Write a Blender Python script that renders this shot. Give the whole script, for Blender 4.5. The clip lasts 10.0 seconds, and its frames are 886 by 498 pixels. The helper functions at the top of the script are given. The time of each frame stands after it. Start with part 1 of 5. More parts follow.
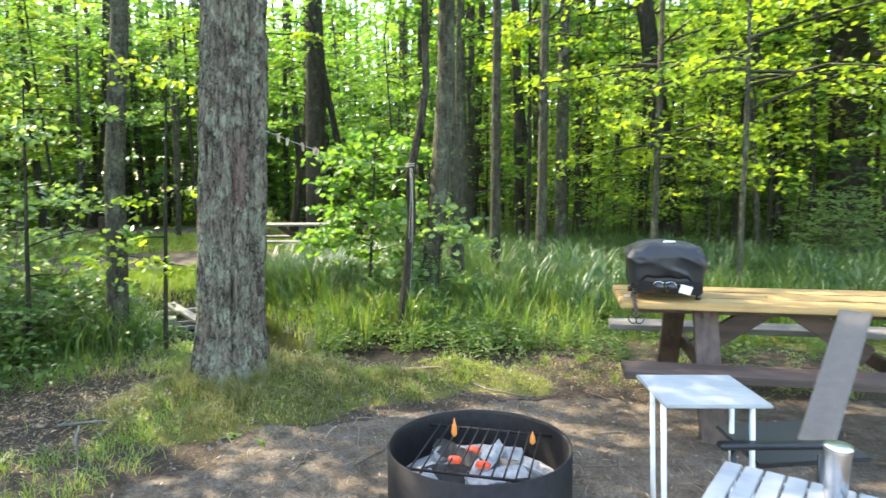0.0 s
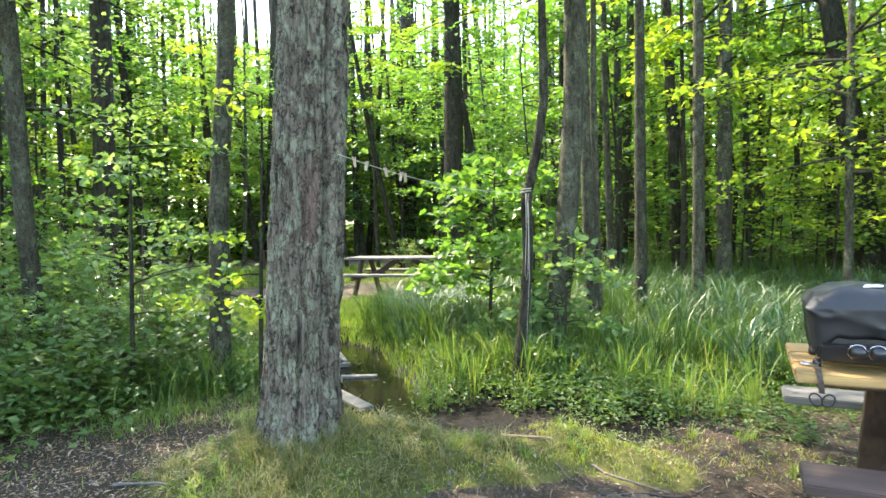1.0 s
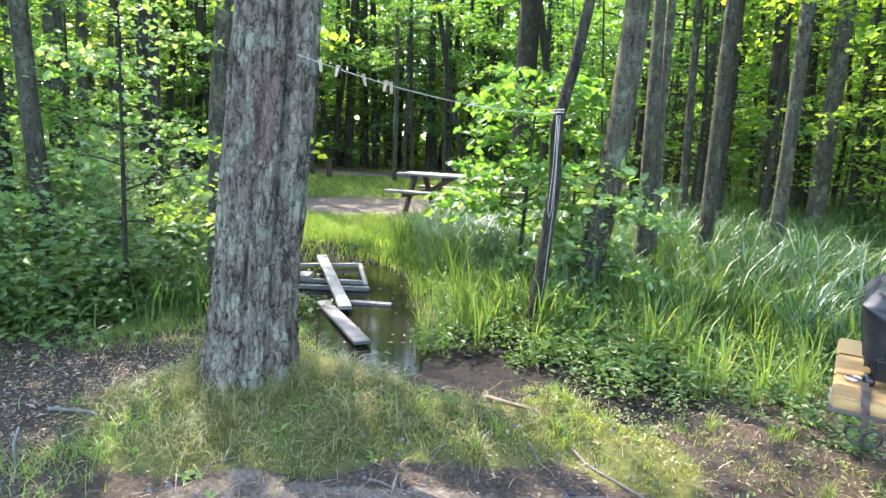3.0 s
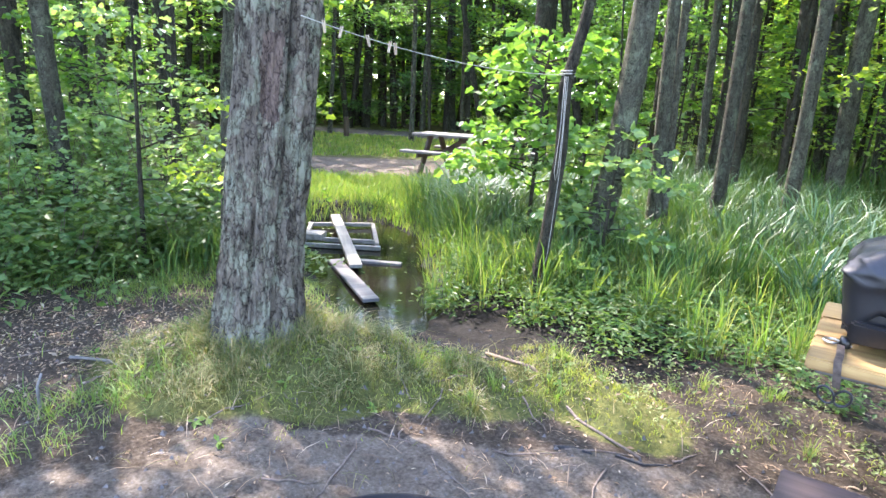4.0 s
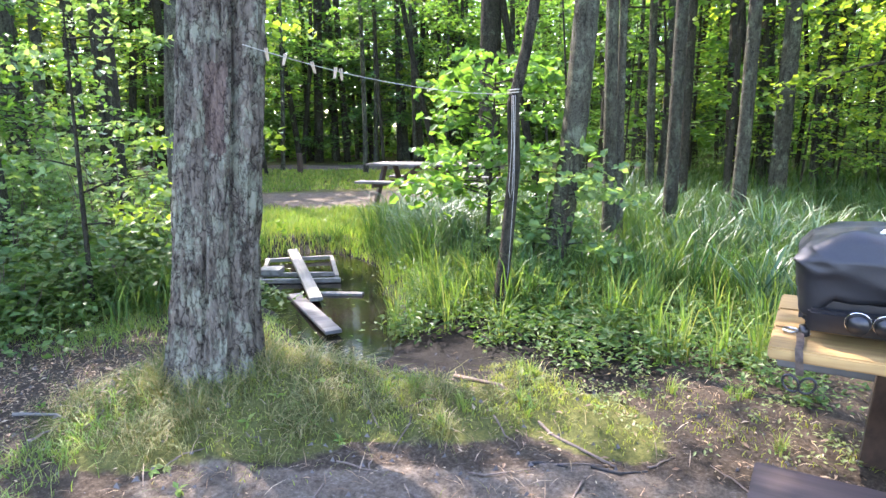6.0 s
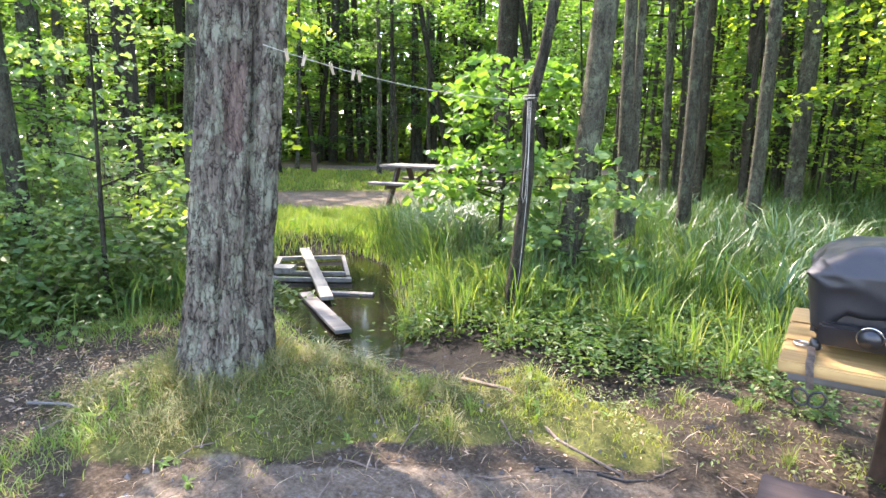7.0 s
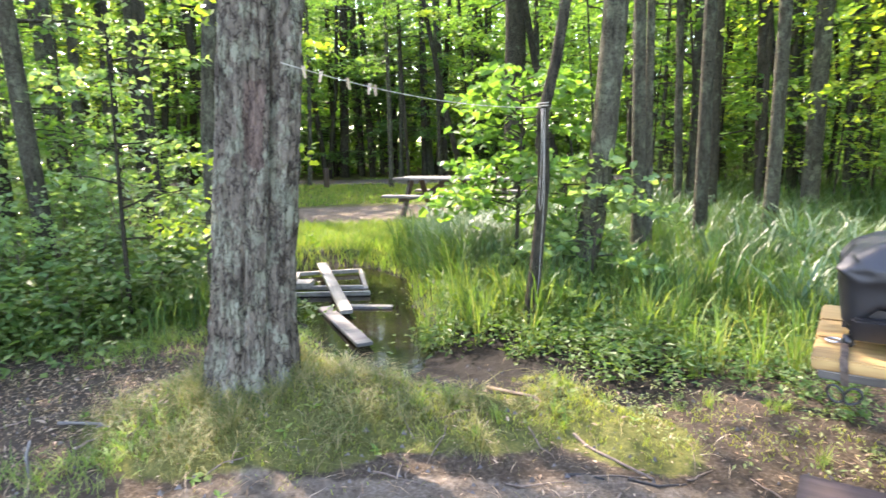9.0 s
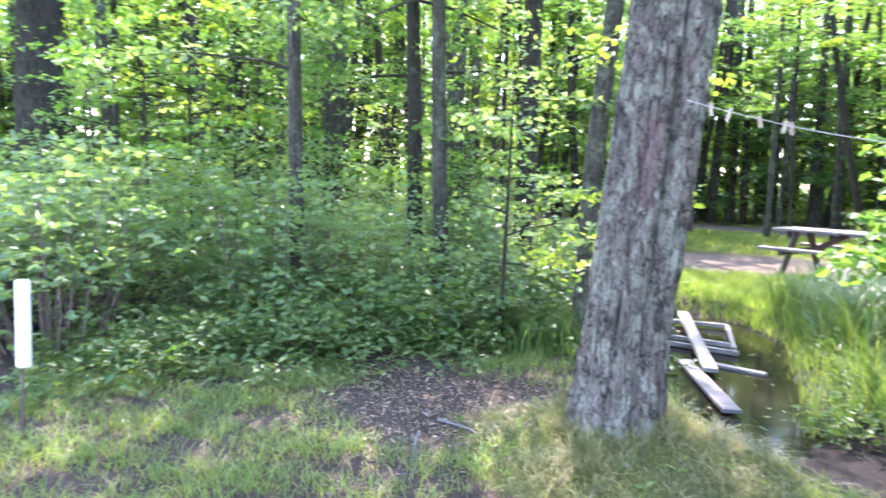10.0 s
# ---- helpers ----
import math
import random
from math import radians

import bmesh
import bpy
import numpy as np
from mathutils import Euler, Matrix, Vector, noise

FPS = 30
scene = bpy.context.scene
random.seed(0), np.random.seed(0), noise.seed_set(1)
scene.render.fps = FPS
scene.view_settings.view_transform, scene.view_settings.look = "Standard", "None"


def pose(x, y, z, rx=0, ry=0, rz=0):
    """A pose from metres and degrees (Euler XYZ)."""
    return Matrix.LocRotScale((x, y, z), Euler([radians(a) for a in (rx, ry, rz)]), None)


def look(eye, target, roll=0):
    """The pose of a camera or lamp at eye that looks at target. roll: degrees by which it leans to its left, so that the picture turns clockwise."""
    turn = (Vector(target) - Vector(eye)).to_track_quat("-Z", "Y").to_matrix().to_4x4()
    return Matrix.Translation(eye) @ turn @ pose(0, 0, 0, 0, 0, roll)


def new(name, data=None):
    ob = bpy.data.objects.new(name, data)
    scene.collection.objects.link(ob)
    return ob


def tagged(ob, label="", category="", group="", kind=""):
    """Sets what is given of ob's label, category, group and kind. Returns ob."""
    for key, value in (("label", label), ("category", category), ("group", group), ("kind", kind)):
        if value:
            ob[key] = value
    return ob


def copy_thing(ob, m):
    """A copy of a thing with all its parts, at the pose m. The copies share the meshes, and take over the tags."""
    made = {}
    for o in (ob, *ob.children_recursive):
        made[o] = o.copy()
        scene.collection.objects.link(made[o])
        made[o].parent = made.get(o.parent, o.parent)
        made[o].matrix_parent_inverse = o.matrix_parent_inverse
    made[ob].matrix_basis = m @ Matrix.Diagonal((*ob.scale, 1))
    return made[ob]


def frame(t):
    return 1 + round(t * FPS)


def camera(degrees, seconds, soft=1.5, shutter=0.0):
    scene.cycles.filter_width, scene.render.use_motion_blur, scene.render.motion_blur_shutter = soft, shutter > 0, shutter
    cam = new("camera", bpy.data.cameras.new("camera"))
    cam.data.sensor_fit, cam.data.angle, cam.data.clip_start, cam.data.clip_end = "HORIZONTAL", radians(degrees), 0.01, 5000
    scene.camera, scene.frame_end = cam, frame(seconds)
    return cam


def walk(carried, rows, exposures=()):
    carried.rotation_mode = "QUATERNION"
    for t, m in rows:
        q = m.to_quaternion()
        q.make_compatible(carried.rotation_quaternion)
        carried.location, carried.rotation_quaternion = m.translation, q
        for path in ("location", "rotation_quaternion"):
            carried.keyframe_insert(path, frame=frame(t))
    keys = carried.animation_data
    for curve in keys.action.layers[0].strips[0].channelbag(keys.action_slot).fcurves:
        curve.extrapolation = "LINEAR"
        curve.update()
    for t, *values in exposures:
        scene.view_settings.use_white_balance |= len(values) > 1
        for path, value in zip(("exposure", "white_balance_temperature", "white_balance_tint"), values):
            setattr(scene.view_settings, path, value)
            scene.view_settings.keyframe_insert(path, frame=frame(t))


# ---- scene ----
cam = camera(71.3, 10.0, soft=1.5, shutter=0.25)
PATH = [
    (0, (0.992, 0.362, 1.447), (0.494, 2.289, 1.253), -0.3),
    (0.5, (1.104, 0.827, 1.484), (0.303, 2.647, 1.263), 0.1),
    (1, (1.061, 1.251, 1.433), (0.096, 3.001, 1.345), -1.5),
    (1.5, (1.087, 1.56, 1.488), (0.0, 3.222, 1.248), 0.1),
    (2, (1.137, 1.843, 1.51), (-0.019, 3.442, 1.182), 1.3),
    (3.5, (1.257, 2.115, 1.472), (0.075, 3.678, 1.071), 2.2),
    (4, (1.318, 2.099, 1.501), (0.118, 3.623, 1.014), 2.3),
    (4.5, (1.286, 2.138, 1.468), (0.257, 3.812, 1.089), 0.2),
    (5, (1.289, 2.137, 1.451), (0.211, 3.779, 1.073), -0.9),
    (6.5, (1.32, 2.121, 1.447), (0.189, 3.723, 1.053), -0.3),
    (7, (1.317, 2.11, 1.451), (0.174, 3.706, 1.069), 0.6),
    (7.5, (1.319, 2.107, 1.449), (0.188, 3.72, 1.109), -0.2),
    (8, (1.323, 2.107, 1.442), (0.231, 3.751, 1.117), -2.1),
    (8.5, (1.318, 2.111, 1.444), (0.22, 3.75, 1.115), -1.2),
    (9, (1.292, 2.075, 1.443), (0.111, 3.652, 1.098), -1.5),
    (9.5, (1.214, 2.042, 1.452), (-0.367, 3.235, 1.174), -0.8),
    (10, (1.124, 2.003, 1.444), (-0.727, 2.729, 1.225), 1.1),
]
STOPS = [(0, 3.33, 7200, 11), (2, 3.42, 6700, 13), (3.5, 3.65, 6200, 22), (5, 3.68, 6200, 26), (6.5, 3.56, 6300, 27), (7.5, 3.66, 7200, 23), (9, 3.66, 7000, 24), (9.4, 3.72, 6600, 27), (10, 4.0, 6000, 34)]
walk(cam, [(t, look(eye, target, roll)) for t, eye, target, roll in PATH], STOPS)

# ---- world, sun ----
SUN_AZ, SUN_EL = math.atan2(-0.95, 0.31), radians(48)
world = bpy.data.worlds.new("sky")
scene.world = world
world.use_nodes = True
wt = world.node_tree
sky = wt.nodes.new("ShaderNodeTexSky")
sky.sky_type, sky.sun_disc = "NISHITA", False
sky.sun_elevation, sky.sun_rotation = SUN_EL, SUN_AZ
wt.links.new(sky.outputs[0], wt.nodes["Background"].inputs[0])
wt.nodes["Background"].inputs[1].default_value = 0.15
sun = new("sun", bpy.data.lights.new("sun", "SUN"))
sun.data.energy, sun.data.angle, sun.data.color = 2.0, radians(0.5), (1.0, 0.93, 0.8)
sun_way = Vector((math.sin(SUN_AZ) * math.cos(SUN_EL), math.cos(SUN_AZ) * math.cos(SUN_EL), math.sin(SUN_EL)))
sun.matrix_world = look(sun_way * 50, (0, 0, 0))

# ---- materials ----
def shader(name):
    m = bpy.data.materials.new(name)
    m.use_nodes = True
    return m, m.node_tree.nodes, m.node_tree.links, m.node_tree.nodes["Principled BSDF"]


def ramp(nodes, links, fac, stops):
    r = nodes.new("ShaderNodeValToRGB")
    els = r.color_ramp.elements
    while len(els) < len(stops):
        els.new(0.5)
    for e, (p, c) in zip(els, stops):
        e.position, e.color = p, (*c, 1)
    links.new(fac, r.inputs[0])
    return r.outputs[0]


def noise_tex(nodes, links, scale, detail=6, stretch=(1, 1, 1), coord="Object", rough=0.6):
    co = nodes.new("ShaderNodeTexCoord")
    mp = nodes.new("ShaderNodeMapping")
    mp.inputs["Scale"].default_value = stretch
    n = nodes.new("ShaderNodeTexNoise")
    n.inputs["Scale"].default_value, n.inputs["Detail"].default_value = scale, detail
    n.inputs["Roughness"].default_value = rough
    links.new(co.outputs[coord], mp.inputs[0])
    links.new(mp.outputs[0], n.inputs[0])
    return n.outputs[0]


def mix(nodes, links, fac, a, b, mode="MIX"):
    m = nodes.new("ShaderNodeMix")
    m.data_type, m.blend_type = "RGBA", mode
    for sock, v in ((0, fac), (6, a), (7, b)):
        if isinstance(v, (int, float)):
            m.inputs[sock].default_value = v
        elif isinstance(v, tuple):
            m.inputs[sock].default_value = (*v, 1)
        else:
            links.new(v, m.inputs[sock])
    return m.outputs[2]


def bump(nodes, links, height, strength, dist, bsdf):
    b = nodes.new("ShaderNodeBump")
    b.inputs["Strength"].default_value, b.inputs["Distance"].default_value = strength, dist
    links.new(height, b.inputs["Height"])
    links.new(b.outputs[0], bsdf.inputs["Normal"])


def plain(name, col, rough=0.6, metal=0.0, scale=40, vary=0.25, bumps=0.2, stretch=(1, 1, 1)):
    """A material with fine grain and a broad stain over one colour."""
    m, n, l, b = shader(name)
    fine = noise_tex(n, l, scale, 5, stretch)
    broad = noise_tex(n, l, scale / 9, 3)
    lo, hi = tuple(c * (1 - vary) for c in col), tuple(min(1, c * (1 + vary)) for c in col)
    c1 = ramp(n, l, fine, [(0.3, lo), (0.7, hi)])
    c2 = ramp(n, l, broad, [(0.3, (1 - vary,) * 3), (0.7, (1, 1, 1))])
    l.new(mix(n, l, 1.0, c1, c2, "MULTIPLY"), b.inputs["Base Color"])
    b.inputs["Roughness"].default_value, b.inputs["Metallic"].default_value = rough, metal
    bump(n, l, fine, bumps, 0.004, b)
    return m


def wood(name, dark, light, rough=0.75, along=0, rings=26):
    m, n, l, b = shader(name)
    st = [1.0, 1.0, 1.0]
    st[along] = 0.06
    g = noise_tex(n, l, rings, 6, st)
    blot = noise_tex(n, l, 3.0, 4)
    info = n.new("ShaderNodeObjectInfo")
    c = ramp(n, l, g, [(0.3, dark), (0.62, light), (0.8, tuple(0.8 * v for v in light))])
    c = mix(n, l, 1.0, c, ramp(n, l, blot, [(0.3, (0.65, 0.65, 0.62)), (0.65, (1, 1, 1))]), "MULTIPLY")
    c = mix(n, l, 1.0, c, ramp(n, l, info.outputs["Random"], [(0, (0.8, 0.8, 0.8)), (1, (1, 1, 1))]), "MULTIPLY")
    l.new(c, b.inputs["Base Color"])
    b.inputs["Roughness"].default_value = rough
    bump(n, l, g, 0.5, 0.003, b)
    return m


def n_color(nodes, links, scale):
    co = nodes.new("ShaderNodeTexCoord")
    n = nodes.new("ShaderNodeTexNoise")
    n.inputs["Scale"].default_value = scale * 0.5
    links.new(co.outputs["Object"], n.inputs[0])
    return n.outputs[1]


def bark(name, dark, light, lichen, amount=0.5, scale=16):
    """Scaly bark: long plates with dark broken joints and lichen in flecks."""
    m, n, l, b = shader(name)
    g = noise_tex(n, l, scale, 8, (1, 1, 0.2), rough=0.72)
    f = noise_tex(n, l, scale * 5, 6, (1, 1, 0.55), rough=0.7)
    li = noise_tex(n, l, 9, 8, (1, 1, 0.7), rough=0.75)
    broad = noise_tex(n, l, 2.3, 4, (1, 1, 0.5))
    c = ramp(n, l, g, [(0.36, dark), (0.5, light), (0.72, tuple(1.2 * v for v in light))])
    c = mix(n, l, 0.55, c, ramp(n, l, f, [(0.32, (0.3, 0.28, 0.27)), (0.62, (1, 1, 1))]), "MULTIPLY")
    c = mix(n, l, 1.0, c, ramp(n, l, broad, [(0.35, (0.72, 0.69, 0.68)), (0.65, (1, 1, 1))]), "MULTIPLY")
    mask = ramp(n, l, li, [(0.66 - 0.2 * amount, (0, 0, 0)), (0.74 - 0.2 * amount, (1, 1, 1))])
    c = mix(n, l, mask, c, mix(n, l, 0.45, lichen, c))
    info = n.new("ShaderNodeObjectInfo")
    c = mix(n, l, 1.0, c, ramp(n, l, info.outputs["Random"], [(0, (0.7, 0.7, 0.7)), (1, (1, 1, 1))]), "MULTIPLY")
    b.inputs["Roughness"].default_value = 0.95
    b.inputs["Specular IOR Level"].default_value = 0.15
    co = n.new("ShaderNodeTexCoord")
    mp = n.new("ShaderNodeMapping")
    mp.inputs["Scale"].default_value = (1, 1, 0.27)
    vo = n.new("ShaderNodeTexVoronoi")
    vo.feature = "DISTANCE_TO_EDGE"
    vo.inputs["Scale"].default_value = scale * 2.0
    l.new(co.outputs["Object"], mp.inputs[0])
    l.new(mix(n, l, 0.07, mp.outputs[0], n_color(n, l, scale * 3)), vo.inputs["Vector"])
    crack = ramp(n, l, vo.outputs["Distance"], [(0.0, (0.16, 0.14, 0.13)), (0.07, (0.8, 0.79, 0.78)), (0.22, (1, 1, 1))])
    gate = ramp(n, l, noise_tex(n, l, scale * 0.9, 5), [(0.38, (0.25, 0.25, 0.25)), (0.55, (1, 1, 1))])
    pits = ramp(n, l, noise_tex(n, l, scale * 2.2, 7, (1, 1, 0.45), rough=0.7), [(0.36, (0.1, 0.09, 0.08)), (0.43, (0.85, 0.85, 0.84)), (0.6, (1, 1, 1))])
    c = mix(n, l, gate, c, mix(n, l, 1.0, c, crack, "MULTIPLY"))
    c = mix(n, l, 0.65, c, pits, "MULTIPLY")
    l.new(c, b.inputs["Base Color"])
    h = mix(n, l, 0.4, mix(n, l, 0.5, g, f), mix(n, l, 0.5, crack, pits))
    bump(n, l, h, 1.0, 0.03, b)
    return m


def leaf(name, cols, through_light=0.5, gloss=0.45):
    """Thin leaves: each island its own green, lit from both sides."""
    m, n, l, b = shader(name)
    geo = n.new("ShaderNodeNewGeometry")
    stops = [(i / (len(cols) - 1), c) for i, c in enumerate(cols)]
    c = ramp(n, l, geo.outputs["Random Per Island"], stops)
    l.new(c, b.inputs["Base Color"])
    b.inputs["Roughness"].default_value = gloss
    b.inputs["Specular IOR Level"].default_value = 0.4
    tr = n.new("ShaderNodeBsdfTranslucent")
    l.new(mix(n, l, 1.0, c, (1.75, 1.68, 0.75), "MULTIPLY"), tr.inputs[0])
    ms = n.new("ShaderNodeMixShader")
    ms.inputs[0].default_value = through_light
    l.new(b.outputs[0], ms.inputs[1])
    l.new(tr.outputs[0], ms.inputs[2])
    l.new(ms.outputs[0], n["Material Output"].inputs[0])
    return m


M = {
    "leaf_mid": leaf("leaf_mid", [(0.05, 0.12, 0.025), (0.09, 0.19, 0.035), (0.13, 0.24, 0.045), (0.07, 0.17, 0.045)], 0.55),
    # brighter, yellower green: sun on the leaves is put into the colour
    "leaf_yellow_lit": leaf("leaf_yellow_lit", [(0.11, 0.205, 0.03), (0.175, 0.27, 0.032), (0.235, 0.31, 0.038), (0.13, 0.23, 0.04)], 0.56),
    "leaf_dark": leaf("leaf_dark", [(0.03, 0.08, 0.025), (0.055, 0.125, 0.035), (0.08, 0.16, 0.04)], 0.5),
    # colours lightened for smoke haze over the thicket, beyond the leaves' own green
    "leaf_gloss": leaf("leaf_gloss", [(0.09, 0.17, 0.06), (0.14, 0.23, 0.085), (0.2, 0.29, 0.12)], 0.5, 0.3),
    "grass_tall": leaf("grass_tall", [(0.03, 0.085, 0.02), (0.04, 0.095, 0.018), (0.062, 0.12, 0.022), (0.035, 0.085, 0.022), (0.085, 0.145, 0.03), (0.1, 0.135, 0.05)], 0.35, 0.45),
    "sedge_blue": leaf("sedge_blue", [(0.03, 0.075, 0.028), (0.042, 0.095, 0.036), (0.06, 0.115, 0.05), (0.1, 0.15, 0.09)], 0.25, 0.42),
    "grass_short": leaf("grass_short", [(0.055, 0.09, 0.018), (0.1, 0.135, 0.026), (0.17, 0.16, 0.055), (0.08, 0.115, 0.022), (0.32, 0.26, 0.14), (0.12, 0.14, 0.03), (0.2, 0.175, 0.07), (0.05, 0.075, 0.018)], 0.3, 0.6),
    "moss": leaf("moss", [(0.13, 0.19, 0.025), (0.2, 0.25, 0.035), (0.27, 0.29, 0.05), (0.16, 0.2, 0.03)], 0.35, 0.6),
    "weed": leaf("weed", [(0.04, 0.095, 0.02), (0.065, 0.13, 0.028), (0.11, 0.165, 0.045), (0.055, 0.11, 0.024)], 0.4, 0.5),
    "pale_weed": leaf("pale_weed", [(0.08, 0.13, 0.035), (0.13, 0.175, 0.06), (0.2, 0.235, 0.1), (0.1, 0.155, 0.035), (0.18, 0.2, 0.065)], 0.3, 0.55),
    "turf": leaf("turf", [(0.08, 0.16, 0.03), (0.12, 0.21, 0.035), (0.17, 0.24, 0.05), (0.2, 0.22, 0.08)], 0.4, 0.5),
    "dead_leaf": leaf("dead_leaf", [(0.1, 0.06, 0.034), (0.2, 0.125, 0.07), (0.33, 0.24, 0.15), (0.14, 0.09, 0.058), (0.42, 0.34, 0.24)], 0.15, 0.55),
    "bark_big": bark("bark_big", (0.08, 0.066, 0.048), (0.225, 0.197, 0.148), (0.31, 0.33, 0.225), 0.85, 12),
    "bark_grey": bark("bark_grey", (0.05, 0.05, 0.034), (0.135, 0.132, 0.092), (0.22, 0.25, 0.16), 0.75, 24),
    "bark_dark": bark("bark_dark", (0.032, 0.029, 0.02), (0.092, 0.085, 0.058), (0.15, 0.17, 0.105), 0.55, 24),
    "wound": bark("wound", (0.085, 0.06, 0.045), (0.24, 0.18, 0.14), (0.26, 0.23, 0.19), 0.4, 14),
    "pine": wood("pine", (0.24, 0.13, 0.038), (0.44, 0.28, 0.1), 0.65),
    "stained": wood("stained", (0.042, 0.025, 0.016), (0.098, 0.06, 0.04), 0.7),
    "stained_up": wood("stained_up", (0.042, 0.025, 0.016), (0.098, 0.06, 0.04), 0.7, 2),
    "bench": wood("bench", (0.034, 0.021, 0.016), (0.085, 0.055, 0.044), 0.6),
    "grey_wood": wood("grey_wood", (0.09, 0.083, 0.073), (0.18, 0.168, 0.15), 0.8),
    "pale_wood": wood("pale_wood", (0.15, 0.137, 0.11), (0.28, 0.26, 0.215), 0.8, 1),
    "old_wood": wood("old_wood", (0.09, 0.08, 0.07), (0.22, 0.2, 0.175), 0.8),
    "cover": plain("cover", (0.011, 0.0115, 0.0128), 0.5, 0, 300, 0.3, 0.08),
    "black": plain("black", (0.012, 0.012, 0.013), 0.35, 0, 60, 0.3, 0.1),
    "chrome": plain("chrome", (0.75, 0.75, 0.75), 0.18, 1.0, 50, 0.05, 0.03),
    "steel": plain("steel", (0.62, 0.63, 0.65), 0.28, 1.0, 90, 0.1, 0.05),
    "white": plain("white", (0.78, 0.79, 0.78), 0.45, 0, 30, 0.08, 0.05),
    "alu": plain("alu", (0.27, 0.29, 0.3), 0.5, 0.2, 60, 0.08, 0.05, (0.1, 1, 1)),
    "canvas": plain("canvas", (0.105, 0.092, 0.078), 0.85, 0, 200, 0.15, 0.3),
    "iron": plain("iron", (0.014, 0.0115, 0.0105), 0.7, 0.4, 26, 0.5, 0.5),
    "char": plain("char", (0.03, 0.028, 0.026), 0.9, 0, 40, 0.6, 0.9),
    "ash": plain("ash", (0.34, 0.33, 0.32), 0.95, 0, 30, 0.35, 0.9),
    "rope": plain("rope", (0.36, 0.34, 0.28), 0.8, 0, 300, 0.2, 0.5),
    "peg": plain("peg", (0.42, 0.33, 0.22), 0.7, 0, 90, 0.2, 0.2),
    "twig": plain("twig", (0.16, 0.12, 0.09), 0.9, 0, 60, 0.4, 0.5),
    "stone": plain("stone", (0.13, 0.115, 0.1), 0.85, 0, 30, 0.35, 0.7),
}


def ember():
    m, n, l, b = shader("ember")
    b.inputs["Base Color"].default_value = (0.2, 0.02, 0.01, 1)
    b.inputs["Emission Color"].default_value = (1.0, 0.16, 0.05, 1)
    b.inputs["Emission Strength"].default_value = 0.06
    return m


def flame():
    m, n, l, b = shader("flame")
    b.inputs["Base Color"].default_value = (0.25, 0.08, 0.02, 1)
    b.inputs["Emission Color"].default_value = (1.0, 0.5, 0.1, 1)
    b.inputs["Emission Strength"].default_value = 0.045
    return m


def water_mat():
    m, n, l, b = shader("water")
    g = noise_tex(n, l, 9, 3)
    b.inputs["Base Color"].default_value = (0.011, 0.0095, 0.006, 1)
    b.inputs["Roughness"].default_value = 0.06
    b.inputs["IOR"].default_value = 1.33
    bump(n, l, g, 0.12, 0.01, b)
    return m


def ground_mat():
    """Soil, sand, moss and mud, laid out by the sheet's own zone weights."""
    m, n, l, b = shader("ground")
    at = n.new("ShaderNodeAttribute")
    at.attribute_name = "zone"
    sep = n.new("ShaderNodeSeparateColor")
    l.new(at.outputs["Color"], sep.inputs[0])
    fine = noise_tex(n, l, 55, 8, coord="Object", rough=0.7)
    mid = noise_tex(n, l, 9, 7, coord="Object", rough=0.65)
    broad = noise_tex(n, l, 1.7, 5, coord="Object")
    soil = ramp(n, l, fine, [(0.3, (0.022, 0.016, 0.011)), (0.5, (0.056, 0.043, 0.03)), (0.72, (0.14, 0.113, 0.08))])
    sand = ramp(n, l, fine, [(0.28, (0.065, 0.05, 0.037)), (0.5, (0.145, 0.12, 0.09)), (0.75, (0.26, 0.22, 0.175))])
    sand = mix(n, l, 1.0, sand, ramp(n, l, mid, [(0.3, (0.55, 0.5, 0.46)), (0.62, (1, 1, 1))]), "MULTIPLY")
    moss = ramp(n, l, fine, [(0.3, (0.035, 0.038, 0.014)), (0.5, (0.085, 0.09, 0.025)), (0.75, (0.16, 0.15, 0.045))])
    # wet mud, darkened further: shade over the hollow is put into the colour
    mud = ramp(n, l, fine, [(0.3, (0.004, 0.0035, 0.003)), (0.6, (0.014, 0.012, 0.009)), (0.75, (0.05, 0.042, 0.033))])
    def weight(sock, other):
        add = n.new("ShaderNodeMath")
        add.operation = "ADD"
        sub = n.new("ShaderNodeMath")
        sub.operation = "MULTIPLY_ADD"
        l.new(other, sub.inputs[0])
        sub.inputs[1].default_value, sub.inputs[2].default_value = 0.9, -0.45
        l.new(sock, add.inputs[0])
        l.new(sub.outputs[0], add.inputs[1])
        return ramp(n, l, add.outputs[0], [(0.4, (0, 0, 0)), (0.6, (1, 1, 1))])
    c = mix(n, l, weight(sep.outputs[0], mid), soil, sand)
    c = mix(n, l, weight(sep.outputs[1], mid), c, moss)
    wet = weight(sep.outputs[2], mid)
    c = mix(n, l, wet, c, mud)
    c = mix(n, l, 1.0, c, ramp(n, l, broad, [(0.3, (0.75, 0.74, 0.72)), (0.65, (1, 1, 1))]), "MULTIPLY")
    l.new(c, b.inputs["Base Color"])
    l.new(ramp(n, l, wet, [(0, (0.95,) * 3), (1, (0.7,) * 3)]), b.inputs["Roughness"])
    l.new(ramp(n, l, wet, [(0, (0.12,) * 3), (1, (0.1,) * 3)]), b.inputs["Specular IOR Level"])
    bump(n, l, mix(n, l, 0.5, fine, mid), 0.9, 0.03, b)
    return m


M["ember"], M["flame"], M["water"], M["ground"] = ember(), flame(), water_mat(), ground_mat()

# ---- building blocks ----
rng = np.random.default_rng(7)


